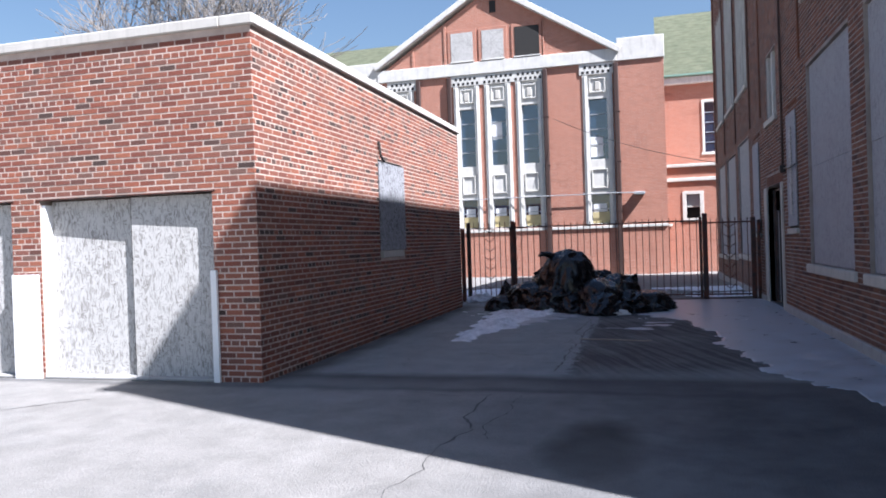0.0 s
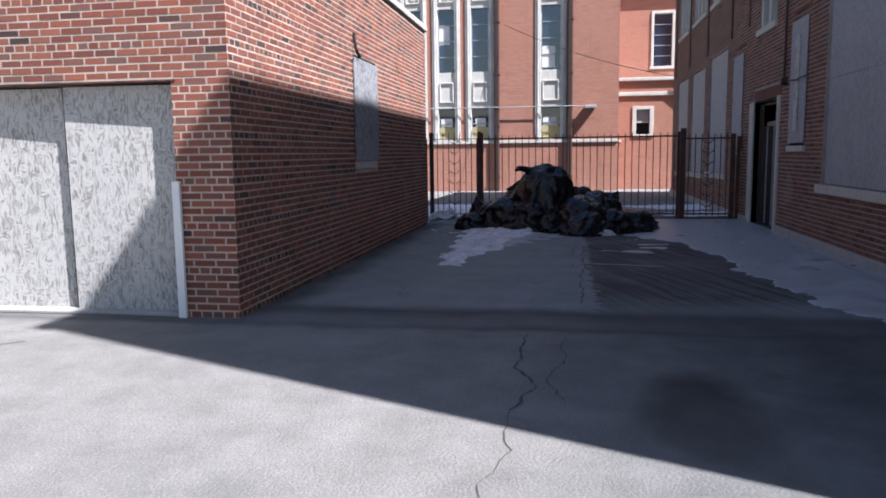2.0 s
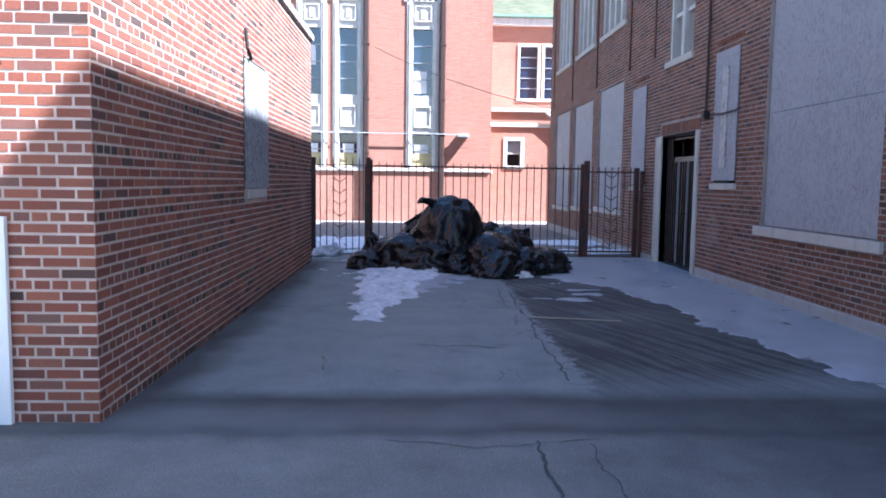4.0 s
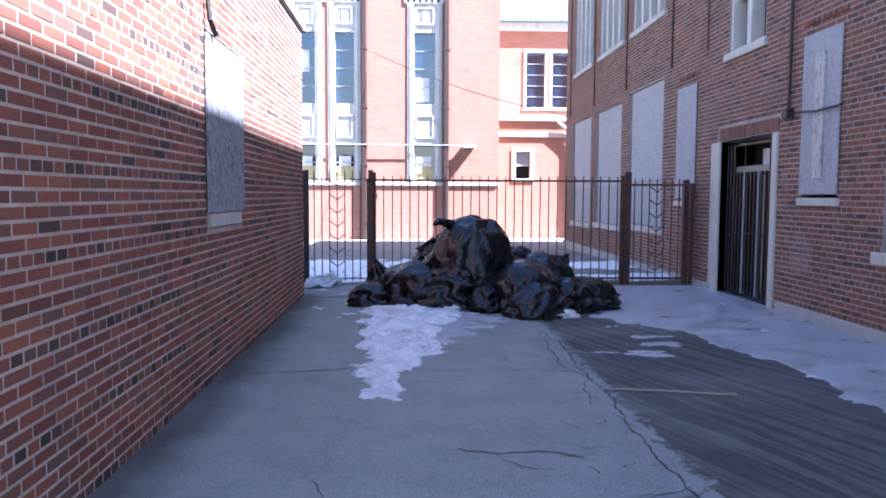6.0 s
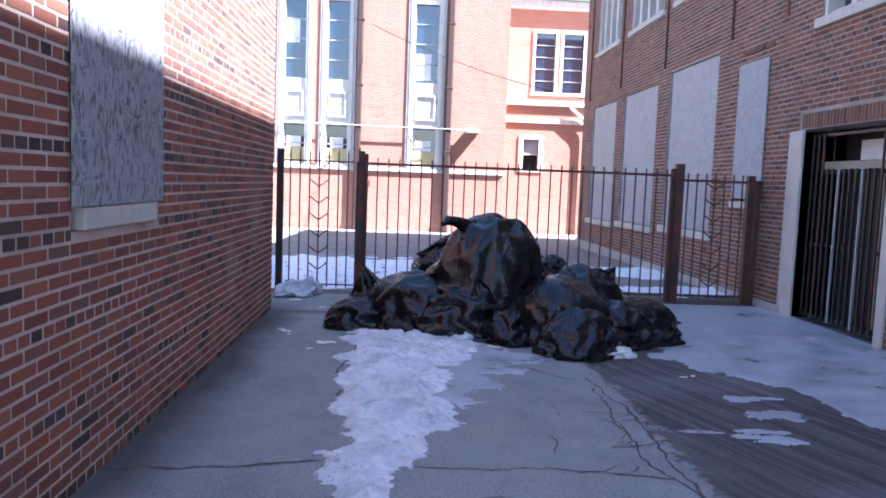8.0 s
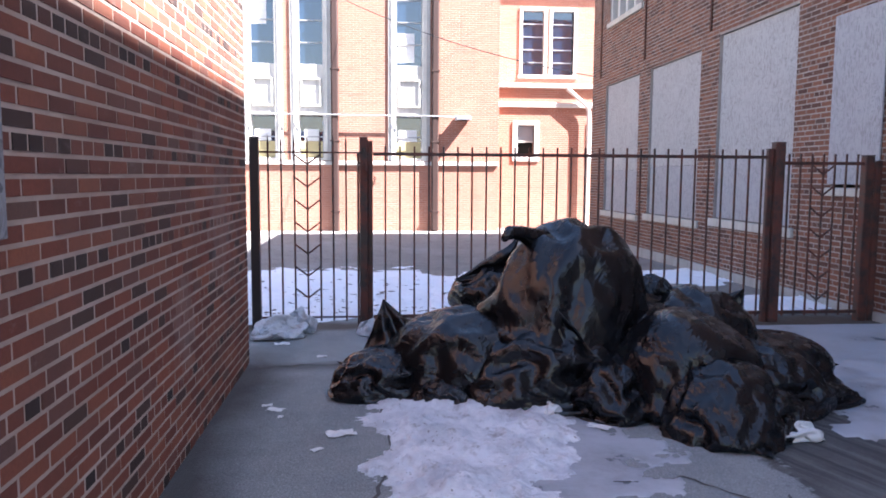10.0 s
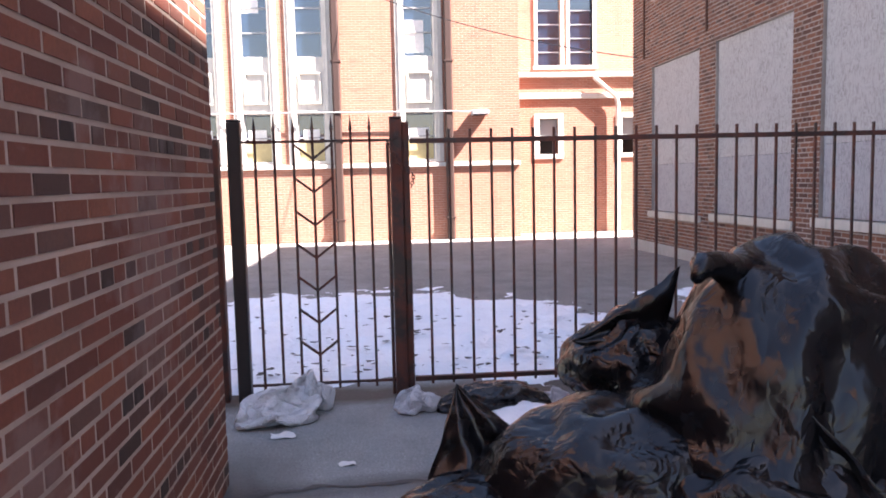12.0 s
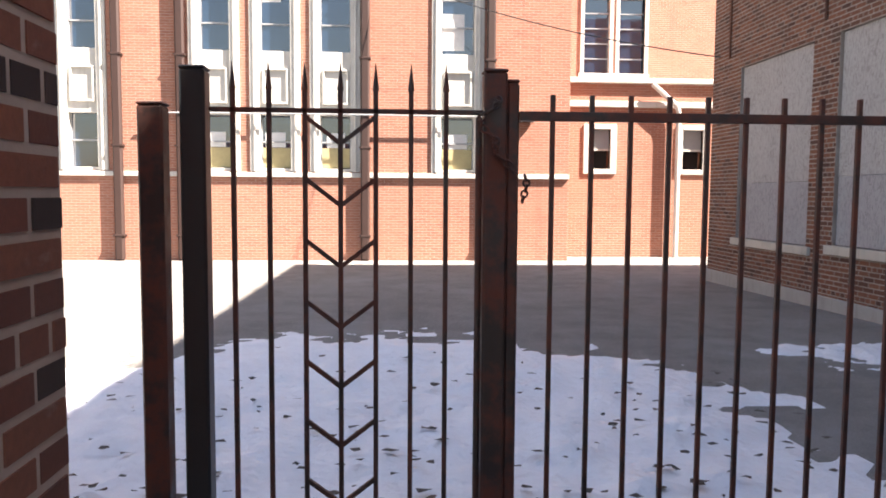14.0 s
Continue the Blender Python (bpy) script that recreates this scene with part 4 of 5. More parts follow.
def build_wing():
    w = thing("gabled_building", "red brick school wing with tall stone-framed windows and a gable", "building", (-6.6, NY, -0.2))
    inv = Matrix.Translation((6.6, -NY, 0.2))

    def sub(name, shape, material, parent=w, label=""):
        ob = part(name, shape, material, parent, label)
        if parent is w:
            ob.matrix_parent_inverse = inv
        return ob

    strips = [(-11.82, -10.62), (-8.66, -7.43), (-7.19, -5.95), (-5.72, -4.47), (-2.70, -1.38)]
    holes = [(a + 14.0 + 0.05, b + 14.0 - 0.05, 2.02, 9.2) for a, b in strips]
    wall = sub("wall", wall_core(NFACE, 14.82, -0.6, 9.25, 0.5, holes), M_FAR)
    for i, (a, b) in enumerate(strips):
        u0, u1 = a + 14.0, b + 14.0
        win = sub("window", NFACE.box(u0 + 0.05, u1 - 0.05, -0.48, -0.42, 2.02, 9.2), M_DARK)
        g0, g1 = u0 + 0.24, u1 - 0.24
        for p, q in ((u0, g0), (g1, u1)):
            sub("frame", NFACE.box(p, q - 0.002, -0.3, 0.05, 2.02, 8.75, 0.01), M_TRIM, win)
            sub("frame_edge", NFACE.box((p + q) / 2 - 0.03, (p + q) / 2 + 0.03, 0.05, 0.085, 2.02, 8.72, 0.01), M_TRIM, win)
        for z0, z1 in ((2.0, 2.1), (3.42, 4.98), (7.68, 8.75)):
            sub("spandrel", NFACE.box(g0, g1, -0.3, -0.03, z0, z1, 0.008), M_TRIM, win)
        for z0, z1 in ((3.68, 4.55), (7.95, 8.6)):
            for p, q, c, d in ((g0 + 0.07, g1 - 0.07, z0, z0 + 0.05), (g0 + 0.07, g1 - 0.07, z1 - 0.05, z1), (g0 + 0.07, g0 + 0.12, z0 + 0.05, z1 - 0.05), (g1 - 0.12, g1 - 0.07, z0 + 0.05, z1 - 0.05)):
                sub("moulding", NFACE.box(p, q, -0.03, 0.03, c, d, 0.01), M_TRIM, win)
        bm = NFACE.box((g0 + g1) / 2 - 0.12, (g0 + g1) / 2 + 0.12, -0.03, 0.02, 8.05, 8.45, 0.03)
        sub("carved_shield", bm, M_STONE, win)
        for z0, z1, rows in ((2.1, 3.42, 2), (4.98, 7.68, 4)):
            sub("pane", NFACE.box(g0, g1, -0.2, -0.19, z0, z1), M_GLASS, win)
            for k in range(1, rows):
                z = z0 + (z1 - z0) * k / rows
                sub("glazing_bar", NFACE.box(g0, g1, -0.19, -0.15, z - 0.018, z + 0.018), M_STEEL, win)
            for p in (g0, g1 - 0.035):
                sub("glazing_bar", NFACE.box(p, p + 0.035, -0.19, -0.15, z0, z1), M_STEEL, win)
        if i:
            sub("blind", NFACE.box(g0 + 0.04, g1 - 0.04, -0.188, -0.182, 2.12, 2.62), M_BLIND, win, "tan window blind")
            sub("paper", NFACE.box(g0 + 0.1 + 0.06 * (i % 2), g1 - 0.16, -0.188, -0.182, 2.63, 3.0), M_PAPER, win, "white paper behind the glass")
        if i in (2, 4):
            sub("paper", NFACE.box(g0 + 0.05, g1 - 0.25, -0.188, -0.182, 6.2 if i == 2 else 5.1, 7.0 if i == 2 else 6.0), M_PAPER, win, "white paper behind the glass")
        # corbelled frieze: a stone head with dark triangular gaps
        sub("frieze", NFACE.box(u0 - 0.12, u1 + 0.12, -0.1, 0.06, 8.752, 9.245, 0.01), M_TRIM, win)
        for k in range(6):
            for z, shift in ((8.86, 0.0), (9.08, 0.11)):
                u = u0 - 0.02 + k * 0.225 + shift
                if u + 0.12 < u1 + 0.1:
                    sub("notch", NFACE.box(u, u + 0.115, 0.06, 0.068, z - 0.06, z + 0.06), M_DARK, win)
    sub("sill_band", NFACE.box(1.9, 14.82, 0.0, 0.07, 1.88, 2.0, 0.01), M_TRIM)
    # stone band, gable and its three openings
    sub("cornice", NFACE.box(1.6, 12.85, -0.5, 0.12, 9.252, 9.82, 0.02), M_TRIM, label="broad pale stone band")
    apex, foot, lo, hi = 13.25, 9.82, 1.9, 12.7
    mid = (lo + hi) / 2
    bm = bmesh.new()
    vs = [bm.verts.new(NFACE.p(u, d, z)) for d in (0.0, -0.5) for u, z in ((lo, foot), (hi, foot), (mid, apex))]
    bm.faces.new(vs[:3]), bm.faces.new(vs[:2:-1])
    for i, j in ((0, 1), (1, 2), (2, 0)):
        bm.faces.new((vs[i], vs[i + 3], vs[j + 3], vs[j]))
    gable = sub("gable", bm, M_FAR)
    for u0, u1 in ((lo - 0.35, mid), (hi + 0.35, mid)):
        x0, x1 = u0 - 14.0, u1 - 14.0
        ang = math.atan2(apex - foot + 0.1, x1 - x0)
        ln = math.hypot(apex - foot + 0.1, x1 - x0)
        m = Matrix.Translation((x0, NY + 0.15, foot)) @ Matrix.Rotation(-ang, 4, "Y")
        sub("rake_coping", box(0, ln + 0.05, -0.42, 0.5, 0.0, 0.26, 0.02, m), M_TRIM, gable, "pale stone coping")
    for k, (a, b) in enumerate(((-8.7, -7.65), (-7.22, -6.2), (-5.68, -4.55))):
        z0, z1 = 9.85, 11.25
        sub("surround", NFACE.box(a + 14 - 0.16, b + 14 + 0.16, 0.0, 0.05, z0, z1 + 0.14, 0.01), M_FAR, gable)
        op = sub("gable_window", NFACE.box(a + 14, b + 14, 0.05, 0.07, z0 + 0.05, z1), M_OSB if k < 2 else M_DARK, gable, "boarded opening" if k < 2 else "black open window")
        sub("sill", NFACE.box(a + 14 - 0.05, b + 14 + 0.05, 0.05, 0.14, z0, z0 + 0.05, 0.005), M_TRIM, gable)
    sub("slot", NFACE.box(mid - 0.13, mid + 0.17, 0.0, 0.03, 12.05, 12.6, 0.004), M_DARK, gable)
    for u in (3.4, 5.0, 9.6, 11.2):
        h = foot + (apex - foot) * (1 - abs(u - mid) / (mid - lo))
        sub("pilaster_strip", NFACE.box(u - 0.06, u + 0.06, 0.0, 0.05, foot, h - 0.1, 0.01), M_FAR, gable)
    # flat-topped stone shoulders beside the gable
    sub("parapet", NFACE.box(12.852, 14.86, -2.0, 0.08, 9.252, 10.25, 0.02), M_TRIM, label="pale stone parapet")
    sub("parapet", NFACE.box(-0.6, 1.598, -2.0, 0.08, 9.252, 10.25, 0.02), M_TRIM, label="pale stone parapet")
    roof = bmesh.new()
    rv = [roof.verts.new((x - 14.0, y, z)) for y in (NY + 0.5, NY + 14) for x, z in ((lo, foot - 0.1), (mid, apex), (hi, foot - 0.1))]
    roof.faces.new((rv[0], rv[1], rv[4], rv[3])), roof.faces.new((rv[1], rv[2], rv[5], rv[4]))
    bmesh.ops.solidify(roof, geom=roof.faces[:], thickness=0.12)
    sub("roof", roof, M_ROOF)
    sub("return_wall", box(0.32, 0.815, NY + 0.502, NY + 8, -0.6, 9.25), M_FAR)
    sub("return_wall", box(-14.0, -13.5, NY + 0.502, NY + 8, -0.6, 9.25), M_FAR)
    # downpipes
    for x in (-10.36, -8.84, -4.35, -1.22):
        pipe = sub("downpipe", box(x - 0.11, x + 0.11, NY - 0.19, NY - 0.03, -0.2, 9.2, 0.04), M_PIPE)
        for z in (0.4, 2.6, 4.8, 7.0):
            sub("bracket", box(x - 0.14, x + 0.14, NY - 0.2, NY, z, z + 0.05, 0.004), M_PIPE, pipe)
    # conduit and flood lamp
    sub("conduit", tube([(-9.6, NY - 0.2, 3.42), (-6, NY - 0.2, 3.43), (-1.2, NY - 0.2, 3.42), (-0.55, NY - 0.2, 3.4)], 0.022), M_STEEL)
    lamp = sub("flood_lamp", box(-0.6, -0.12, NY - 0.42, NY - 0.02, 3.3, 3.43, 0.02), M_STEEL, label="grey metal flood lamp on an arm")
    sub("lens", box(-0.55, -0.17, NY - 0.38, NY - 0.08, 3.285, 3.302), M_GLASS, lamp)
    return w


build_wing()

# ---- the wing that runs on behind, with a lower front range ----
def build_side_wing(name, x0, x1, wy, windows, label):
    w = thing(name, label, "building", (x0, wy, -0.2))
    inv = Matrix.Translation((-x0, -wy, 0.2))
    f = Face((x0, wy, 0), (1, 0, 0), (0, -1, 0))

    def sub(part_name, shape, material, parent=w, tag=""):
        ob = part(part_name, shape, material, parent, tag)
        if parent is w:
            ob.matrix_parent_inverse = inv
        return ob

    holes = [(a - x0, b - x0, c, d) for a, b, c, d in windows]
    sub("wall", wall_core(f, x1 - x0, -0.6, 9.35, 0.4, holes), M_FAR)
    for a, b, c, d in holes:
        win = sub("window", f.box(a, b, -0.38, -0.33, c, d), M_DARK)
        t = 0.13
        for p, q, r, k in ((a - t, a, c, d + t), (b, b + t, c, d + t), (a, b, d, d + t), (a - t - 0.05, b + t + 0.05, c - 0.14, c)):
            sub("frame", f.box(p, q, -0.2, 0.06, r, k - 0.002, 0.01), M_TRIM, win)
        sub("pane", f.box(a, b, -0.16, -0.15, c, d), M_GLASS, win)
        rows = max(2, int((d - c) / 0.5))
        for k in range(1, rows):
            z = c + (d - c) * k / rows
            sub("glazing_bar", f.box(a, b, -0.15, -0.11, z - 0.018, z + 0.018), M_STEEL, win)
    sub("cornice", f.box(-0.1, x1 - x0, -0.2, 0.28, 9.352, 9.72, 0.02), M_TRIM)
    sub("gutter", f.box(-0.1, x1 - x0, 0.0, 0.4, 9.722, 9.84, 0.02), M_GREEN)
    bm = bmesh.new()
    vs = [bm.verts.new(f.p(u, d, z)) for u, d, z in ((-0.2, 0.36, 9.85), (x1 - x0, 0.36, 9.85), (x1 - x0, -4.5, 14.3), (-0.2, -4.5, 14.3))]
    bm.faces.new(vs)
    bmesh.ops.solidify(bm, geom=bm.faces[:], thickness=0.1)
    sub("roof", bm, M_ROOF, tag="mossy green slate roof")
    return w, sub


_, put = build_side_wing("side_wing", 0.825, 16.0, 41.0, [(2.95, 3.85, 5.75, 8.35), (4.2, 5.1, 5.75, 8.35)], "red brick school side wing with a mossy green roof")
LOW = Face((0.825, 35.0, 0), (1, 0, 0), (0, -1, 0))
low = put("front_range", wall_core(LOW, 9.0, -0.6, 4.5, 0.4, [(0.83, 1.4, 2.2, 3.27), (3.41, 3.98, 2.2, 3.27)]), M_FAR)
for u in (0.83, 3.41):
    win = put("window", LOW.box(u, u + 0.57, -0.36, -0.3, 2.2, 3.27), M_DARK)
    for a, b, c, d in ((u - 0.17, u, 2.06, 3.41), (u + 0.57, u + 0.74, 2.06, 3.41), (u, u + 0.57, 3.27, 3.41), (u, u + 0.57, 2.06, 2.2)):
        put("frame", LOW.box(a, b, -0.2, 0.05, c, d - 0.002, 0.01), M_TRIM, win)
    put("blind", LOW.box(u, u + 0.57, -0.13, -0.12, 2.75, 3.27), M_STEEL, win)
    put("glazing_bar", LOW.box(u, u + 0.57, -0.14, -0.09, 2.7, 2.75), M_TRIM, win)
put("belt_course", LOW.box(-0.02, 9.0, 0.0, 0.09, 3.86, 4.02, 0.015), M_TRIM)
put("belt_course", LOW.box(-0.02, 9.0, -0.4, 0.12, 4.502, 4.64, 0.015), M_TRIM)
put("sill_band", LOW.box(-0.02, 0.2, 0.0, 0.06, 1.86, 1.98, 0.01), M_TRIM)
put("drainpipe", tube([(3.3, 34.8, 4.47), (3.98, 34.8, 3.9), (4.04, 34.8, 3.7), (4.04, 34.8, -0.2)], 0.07, 8), M_TRIM, tag="white drainpipe with a slanting elbow")
put("flat_roof", box(0.85, 9.8, 35.4, 41.0, 4.4, 4.5), M_CONCRETE)
_, put_left = build_side_wing("side_wing", -34.0, -14.02, 41.0, [(-17.5, -16.6, 5.75, 8.35), (-19.0, -18.1, 5.75, 8.35)], "red brick school side wing with a mossy green roof")

# ---- snow and ice ----
def along(y, *knots):
    """Straight lines between (y, x) knots."""
    for (ya, xa), (yb, xb) in zip(knots, knots[1:]):
        if y <= yb:
            return xa + (xb - xa) * max(0.0, (y - ya) / (yb - ya))
    return knots[-1][1]


sheet("snow_patch", -3.4, -1.3, 10.5, 15.6, 0.02, 0.075, lambda x, y: 1.3 * min(x - along(y, (10.7, -2.8), (11.4, -2.96), (12.7, -3.02), (15.2, -3.12)), along(y, (10.7, -2.6), (11.0, -2.55), (11.8, -2.4), (12.2, -2.2), (13.7, -2.2), (14.4, -1.85), (15.2, -1.7)) - x, (y - 10.7) * 0.6), M_SNOW, 3.1, "ragged strip of dirty trampled snow in front of the bags", "snow", rag=0.24, freq=2.6)
sheet("slush_patch", -2.7, -0.9, 12.2, 15.2, 0.025, 0.008, lambda x, y: min((x + 2.6) * 0.8, (along(y, (12.0, -2.2), (13.0, -2.05), (13.6, -1.6), (14.9, -1.3)) - x) * 0.9, (15.0 - y) * 0.6), M_ICE, 8.3, "grey slush melting beside the snow", "slush", lift=0.003, rag=0.4, freq=2.6)
sheet("ice_sheet", -0.7, 2.45, 6.0, 17.6, 0.045, 0.005, lambda x, y: 0.8 * (x - along(y, (6.5, 2.05), (7.7, 1.5), (8.5, 1.15), (9.5, 0.95), (11.5, 0.85), (12.6, 0.75), (13.4, 0.3), (14.3, -0.15), (16.0, -0.2), (17.4, 0.6))), M_ICE, 9.4, "grey ice along the foot of the brown wall", "ice", lift=0.003, rag=0.2, freq=1.3)
sheet("snow_field", -8.5, 1.0, 17.0, 24.2, 0.08, 0.07, lambda x, y: min(1.0 - math.hypot((x + 3.75) / 3.0, (y - 20.1) / 2.9), (y - 18.0) * 0.9), M_SNOW_CLEAN, 5.5, "settled white snow with leaf litter behind the fence", "snow", freq=1.6)
sheet("snow_patch", -0.6, 2.42, 18.1, 20.2, 0.05, 0.05, oval(1.75, 18.9, 0.9, 0.6), M_SNOW_CLEAN, 4.4, "thin white snow left along the foot of the wall", "snow", rag=0.5, freq=1.8)
sheet("snow_patch", 0.0, 2.42, 20.3, 23.2, 0.05, 0.05, oval(1.7, 21.7, 1.2, 0.9), M_SNOW_CLEAN, 7.4, "thin white snow left along the foot of the wall", "snow", rag=0.5, freq=1.8)
sheet("snow_patch", -2.95, -2.0, 16.4, 17.6, 0.03, 0.05, oval(-2.5, 17.0, 0.36, 0.42), M_SNOW_CLEAN, 6.2, "small heap of white snow beside the fence", "snow")
irng = random.Random(31)
for k in range(10):
    px, py, pr, pq = irng.uniform(-0.65, 0.25), irng.choice((12.15, 12.7, 13.1)) + irng.uniform(-0.12, 0.12), irng.uniform(0.1, 0.28), irng.uniform(0.03, 0.1)
    sheet("ice_patch", px - 0.4, px + 0.4, py - 0.3, py + 0.3, 0.02, 0.003, oval(px, py, pr, pq), M_ICE, 2.2 + k, "thin pale streak of ice on the dark pavement", "ice", lift=0.003, rag=0.9, freq=5.0)

# ---- cracks and joints in the pavement ----
crack([(-4.1, 11.42), (-3.5, 11.5), (-2.95, 11.57)], 0.016, 1)
crack([(-2.95, 11.57), (-2.2, 11.5), (-1.5, 11.52), (-1.0, 11.45)], 0.008, 11)
crack([(-2.6, 11.07), (-2.2, 11.13), (-1.9, 11.1), (-1.4, 11.0)], 0.007, 12)
crack([(-1.07, 13.5), (-0.97, 12.6), (-1.0, 11.6), (-0.96, 11.0), (-1.05, 9.8), (-1.0, 9.0), (-1.1, 8.2)], 0.013, 2)
crack([(-1.12, 13.3), (-1.1, 12.5), (-1.14, 11.8), (-1.06, 11.2), (-1.2, 10.4)], 0.009, 22)
crack([(-1.5, 6.95), (-1.5, 6.4), (-1.55, 6.0), (-1.42, 5.6), (-1.52, 5.1)], 0.013, 3)
crack([(-1.52, 5.1), (-1.46, 4.6), (-1.56, 4.2), (-1.4, 3.6)], 0.005, 23)
crack([(-1.2, 6.9), (-1.22, 6.3), (-1.3, 5.7), (-1.22, 5.3)], 0.007, 13)
crack([(-2.4, 6.95), (-1.9, 6.85), (-1.5, 6.9), (-1.1, 7.0)], 0.007, 24)
crack([(-2.2, 9.52), (-2.0, 9.42), (-1.7, 9.45), (-1.45, 9.33)], 0.016, 4)
crack([(-2.0, 9.42), (-1.85, 9.2), (-1.6, 9.15)], 0.007, 44)
crack([(-3.03, 9.04), (-2.97, 8.8), (-2.98, 8.5)], 0.007, 41)
crack([(-4.1, 16.1), (-3.7, 16.22), (-3.3, 16.2), (-2.9, 16.2)], 0.03, 5)
crack([(-3.06, 15.0), (-3.0, 14.3), (-3.08, 13.6), (-3.02, 12.8)], 0.012, 6)
crack([(-2.4, 14.2), (-2.2, 14.25), (-2.02, 13.9), (-1.95, 13.55)], 0.014, 61)
crack([(-6.5, 5.2), (-5.9, 5.9), (-5.5, 6.3)], 0.012, 7)
crack([(-7.2, 4.1), (-6.2, 4.9)], 0.01, 8)
crack([(-1.9, 13.75), (-1.5, 13.8), (-1.25, 13.5), (-1.1, 13.55)], 0.012, 9)
# crazed strip beside the tar
crng = random.Random(77)
for k in range(34):
    cx, cy, ca = -1.05 - abs(crng.gauss(0, 0.28)), crng.uniform(8.1, 12.6), crng.choice((0.1, 1.45, 0.5)) + crng.uniform(-0.35, 0.35)
    cl = crng.uniform(0.12, 0.4)
    crack([(cx, cy), (cx + cl * 0.5 * math.cos(ca), cy + cl * 0.5 * math.sin(ca)), (cx + cl * math.cos(ca + 0.3), cy + cl * math.sin(ca + 0.3))], 0.006, 100 + k)


# ---- bits and pieces ----
def bare_tree(at, height, seed):
    rng = random.Random(seed)
    tree = thing("bare_tree", "leafless grey tree with many fine upright branches", "tree", at)
    limbs = []

    def grow(p, d, length, r, level):
        pts, rs = [p], [r]
        q, v = p.copy(), d.copy()
        n = 5
        for i in range(n):
            v = (v + Vector((rng.gauss(0, 0.10), rng.gauss(0, 0.10), 0.05 + rng.gauss(0, 0.04)))).normalized()
            q = q + v * (length / n)
            pts.append(q.copy())
            rs.append(r * (1 - 0.6 * (i + 1) / n))
            if level < 4 and i >= 1:
                for _ in range(2 if level < 3 else 1):
                    side = Vector((rng.gauss(0, 1), rng.gauss(0, 1), rng.gauss(0.1, 0.4))).normalized()
                    grow(q.copy(), (v * 0.8 + side * 0.65).normalized(), length * rng.uniform(0.45, 0.68), rs[-1] * 0.62, level + 1)
        limbs.append((pts, rs, level))

    grow(Vector((0, 0, -0.3)), Vector((0.03, 0, 1)), height * 0.42, 0.2, 0)
    for level, name in ((0, "trunk"), (1, "limb"), (2, "crown")):
        verts, faces = [], []
        for pts, rs, lv in limbs:
            if min(lv, 2) != level:
                continue
            v, f = tube(pts, [max(0.016, x) for x in rs], 6 if lv < 2 else 3)
            faces += [tuple(i + len(verts) for i in q) for q in f]
            verts += v
        ob = part(name, (verts, faces), M_BARK, tree)
        if level:
            ob["kind"] = "stuff"
    return tree


bare_tree((-22.0, 31.0, -0.2), 27.0, 4)
bare_tree((-27.0, 34.0, -0.2), 25.0, 8)


def wire(p, q, sag, name, label):
    pts = [Vector(p).lerp(Vector(q), i / 16) - Vector((0, 0, sag * 4 * (i / 16) * (1 - i / 16))) for i in range(17)]
    return tagged(new(name, mesh_of(name, tube(pts, 0.012, 5), M_BLACK)), label, "cable")


wire((RX - 0.01, 28.6, 4.05), (-4.0, NY - 0.12, 6.9), 0.25, "overhead_cable", "thin black cable strung between the brick buildings")


def chain(points):
    c = thing("chain", "rusty steel chain wound round the gate post", "chain", points[0])
    for i, (p, q) in enumerate(zip(points, points[1:])):
        m = Matrix.Translation((Vector(p) + Vector(q)) / 2 - Vector(points[0]))
        d = (Vector(q) - Vector(p))
        rot = d.to_track_quat("Z", "Y").to_matrix().to_4x4() @ Matrix.Rotation(math.pi / 2 * (i % 2), 4, "Z")
        ring = [m @ rot @ Vector((0.012 * math.cos(t), 0, (d.length * 0.62) * math.sin(t))) for t in [k * math.tau / 10 for k in range(11)]]
        part("link", tube(ring, 0.0045, 5), M_IRON, c)


chain([(-3.2 + 0.02 * math.sin(k * 1.1) - 0.05 * math.sin(k * 0.35), FY - 0.075 - 0.01 * math.sin(k), 1.84 - 0.021 * k) for k in range(14)])
chain([(-3.1 + 0.008 * math.sin(k * 0.9), FY - 0.07, 1.56 - 0.02 * k) for k in range(6)])


def film_scrap(at, size, turn, seed, name, label, material):
    ob = new(name, SCRAPS[material.name])
    ob.matrix_world = pose(at[0], at[1], at[2] + size[2] * 0.6, 0, 0, turn + seed * 50) @ Matrix.Diagonal((*size, 1))
    return tagged(ob, label, "litter")


film_scrap((-4.0, 17.35, 0.0), (0.17, 0.24, 0.14), 20, 31, "plastic_bag", "crumpled translucent white plastic bag by the gate post", M_FILM)
film_scrap((-3.82, 17.55, 0.0), (0.13, 0.12, 0.17), 70, 32, "plastic_bag", "crumpled translucent white plastic bag by the gate post", M_FILM)
film_scrap((-3.12, 17.42, 0.0), (0.14, 0.11, 0.10), 10, 33, "plastic_bag", "crumpled translucent white plastic bag at the foot of a post", M_FILM)
film_scrap((-2.18, 17.45, 0.0), (0.09, 0.07, 0.06), 30, 34, "plastic_bag", "small crumpled white plastic bag by the fence", M_FILM)
film_scrap((-2.12, 16.55, 0.05), (0.16, 0.2, 0.16), 40, 35, "cardboard_scrap", "torn brown cardboard among the bags", M_CARD)
film_scrap((-0.55, 14.28, 0.0), (0.15, 0.08, 0.07), 10, 36, "paper_scrap", "crumpled white paper sticking out under a bag", M_PAPER)
film_scrap((-1.95, 14.82, 0.0), (0.09, 0.06, 0.06), 0, 37, "paper_scrap", "crumpled white paper under the bags", M_PAPER)


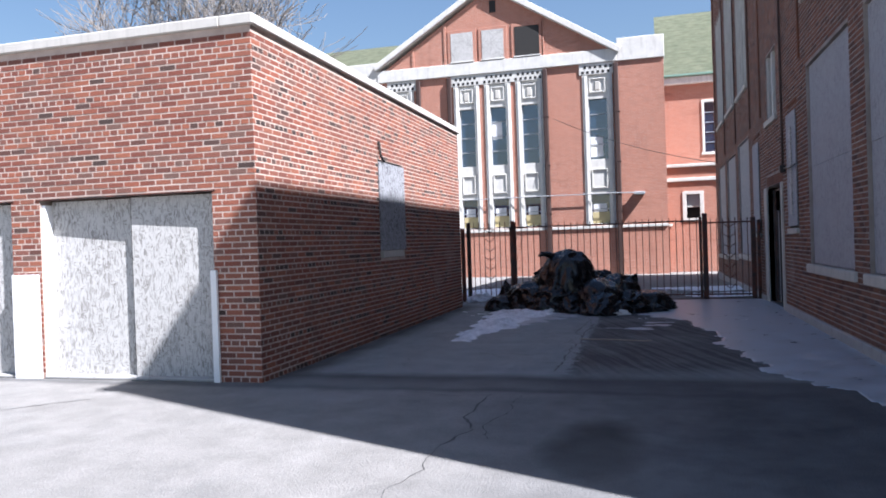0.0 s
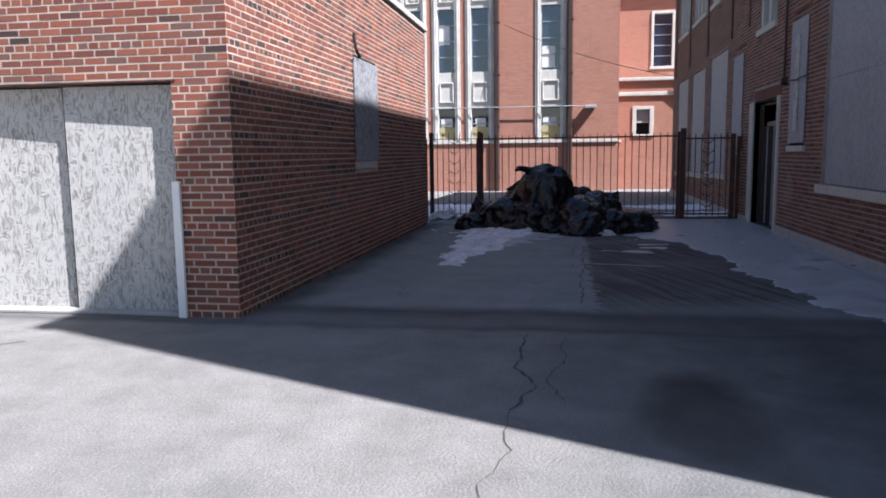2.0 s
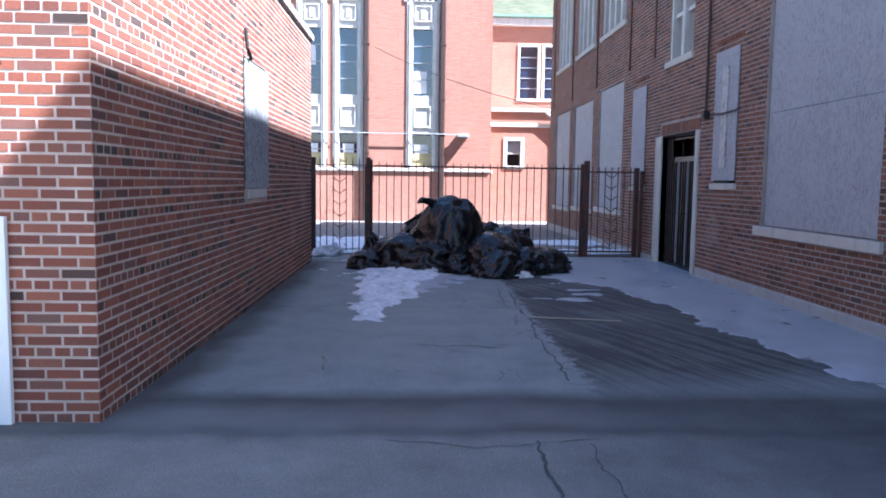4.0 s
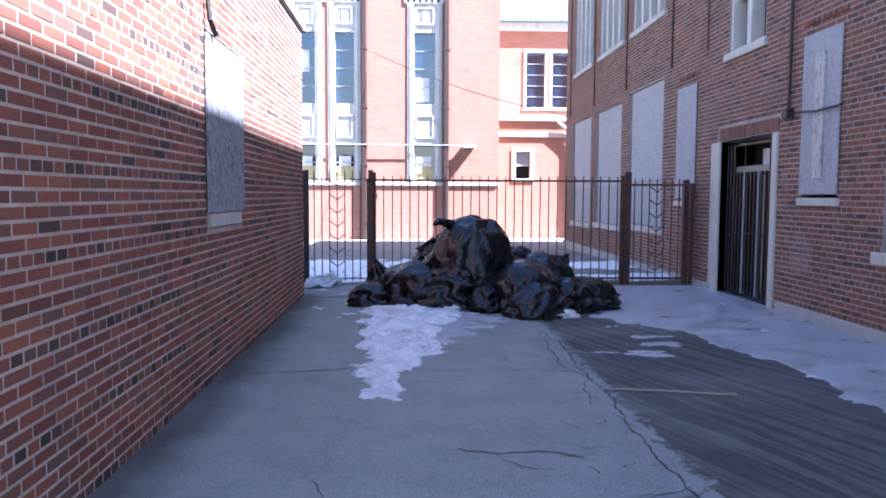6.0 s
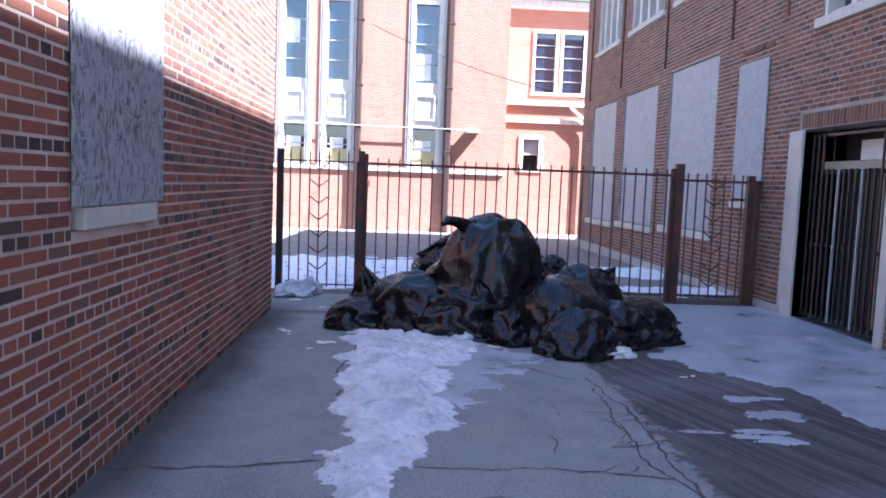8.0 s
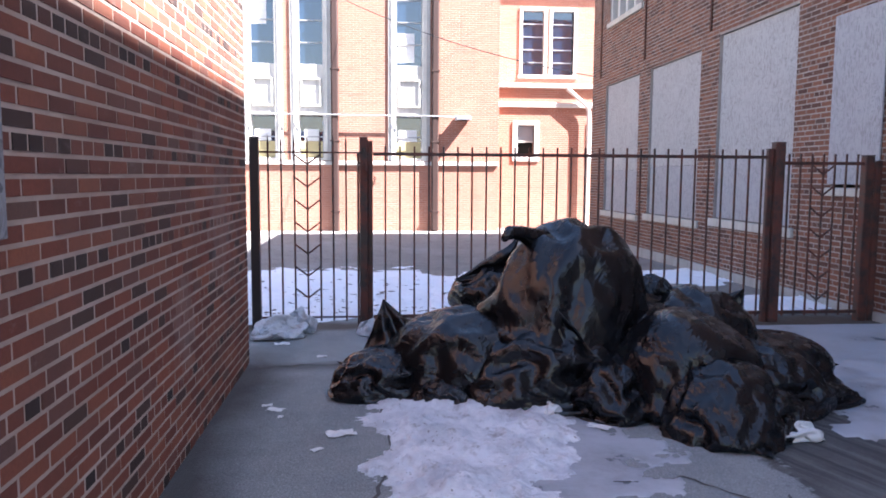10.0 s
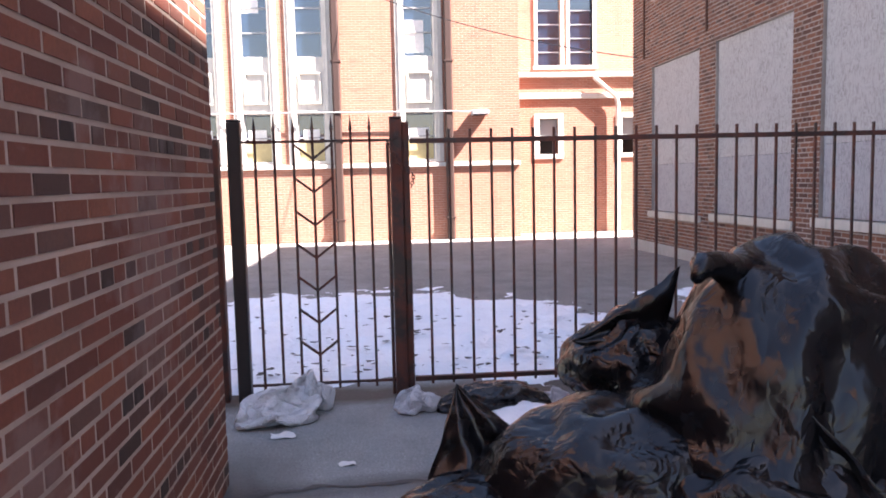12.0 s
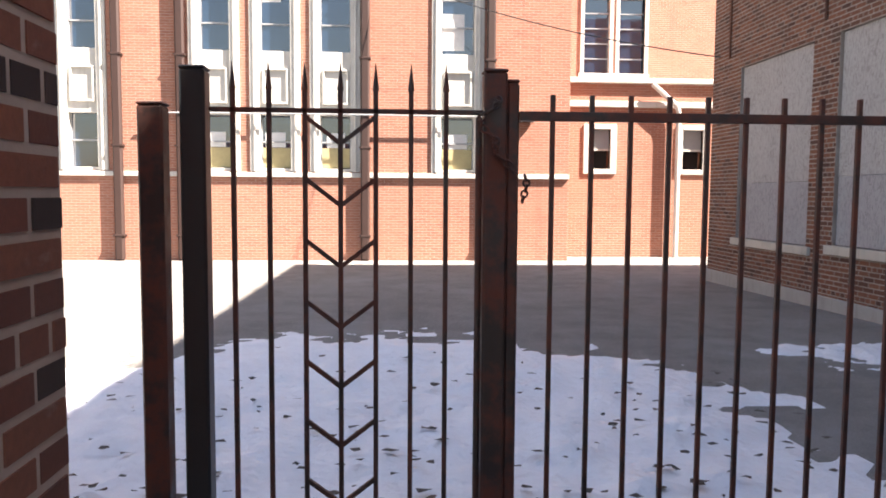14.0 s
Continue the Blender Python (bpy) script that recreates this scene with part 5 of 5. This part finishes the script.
def paper(at, size, turn, seed, name="paper_scrap", label="small piece of white paper lying on the pavement", material=None):
    rng = random.Random(seed)
    bm = bmesh.new()
    bmesh.ops.create_grid(bm, x_segments=5, y_segments=4, size=0.5)
    for v in bm.verts:
        v.co = Vector((v.co.x * size, v.co.y * size * 0.6, 0.004 + size * 0.16 * abs(noise.noise(v.co * 3 + Vector((seed, 0, 0))))))
        v.co += Vector((rng.uniform(-1, 1), rng.uniform(-1, 1), 0)) * size * 0.05
    bmesh.ops.solidify(bm, geom=bm.faces[:], thickness=0.0015)
    ob = new(name, mesh_of(name, bm, material or M_PAPER))
    ob.matrix_world = pose(*at, 0, 0, turn)
    return tagged(ob, label, "litter", "scattered litter")


for i, (x, y, size, turn) in enumerate(((-3.3, 14.55, 0.17, 20), (-3.42, 14.3, 0.07, 50), (-3.75, 15.05, 0.11, -20), (-3.82, 15.15, 0.07, 10), (-3.7, 14.9, 0.05, 80), (-3.55, 16.5, 0.09, 5),
                                        (-1.7, 14.55, 0.14, -30), (-0.2, 13.6, 0.06, 0), (-0.1, 13.65, 0.05, 60), (1.5, 13.3, 0.12, 25), (0.9, 11.2, 0.09, 15), (1.9, 15.4, 0.1, 0), (-3.95, 17.0, 0.14, 10))):
    paper((x, y, 0.0), size, turn, i + 1)

# stick on the pavement, fallen leaves on the snow
tagged(new("stick", mesh_of("stick", tube([(-1.02, 10.82, 0.015), (-0.5, 10.72, 0.02), (-0.12, 10.63, 0.015), (-0.02, 10.58, 0.03)], 0.008, 7), M_WOOD)), "thin pale wooden stick lying on the pavement", "stick")


def litter_leaves():
    rng = random.Random(12)
    verts, faces = [], []
    for _ in range(420):
        x, y = rng.uniform(-7.4, 0.2), 18.1 + abs(rng.gauss(0, 1.6))
        if math.hypot((x + 3.7) / 3.1, (y - 20.1) / 2.75) > 0.95:
            continue
        z, a, r = ground_z(x, y) + 0.075, rng.uniform(0, 6.3), rng.uniform(0.015, 0.05)
        n = len(verts)
        for k in range(5):
            t = a + k * math.tau / 5
            verts.append((x + r * math.cos(t) * rng.uniform(0.5, 1.3), y + r * 0.7 * math.sin(t) * rng.uniform(0.5, 1.3), z + rng.uniform(-0.004, 0.012)))
        faces.append(tuple(range(n, n + 5)))
    return tagged(new("fallen_leaves", mesh_of("fallen_leaves", (verts, faces), M_LEAF)), "dark fallen leaves scattered on the snow", "leaves", kind="stuff")


litter_leaves()
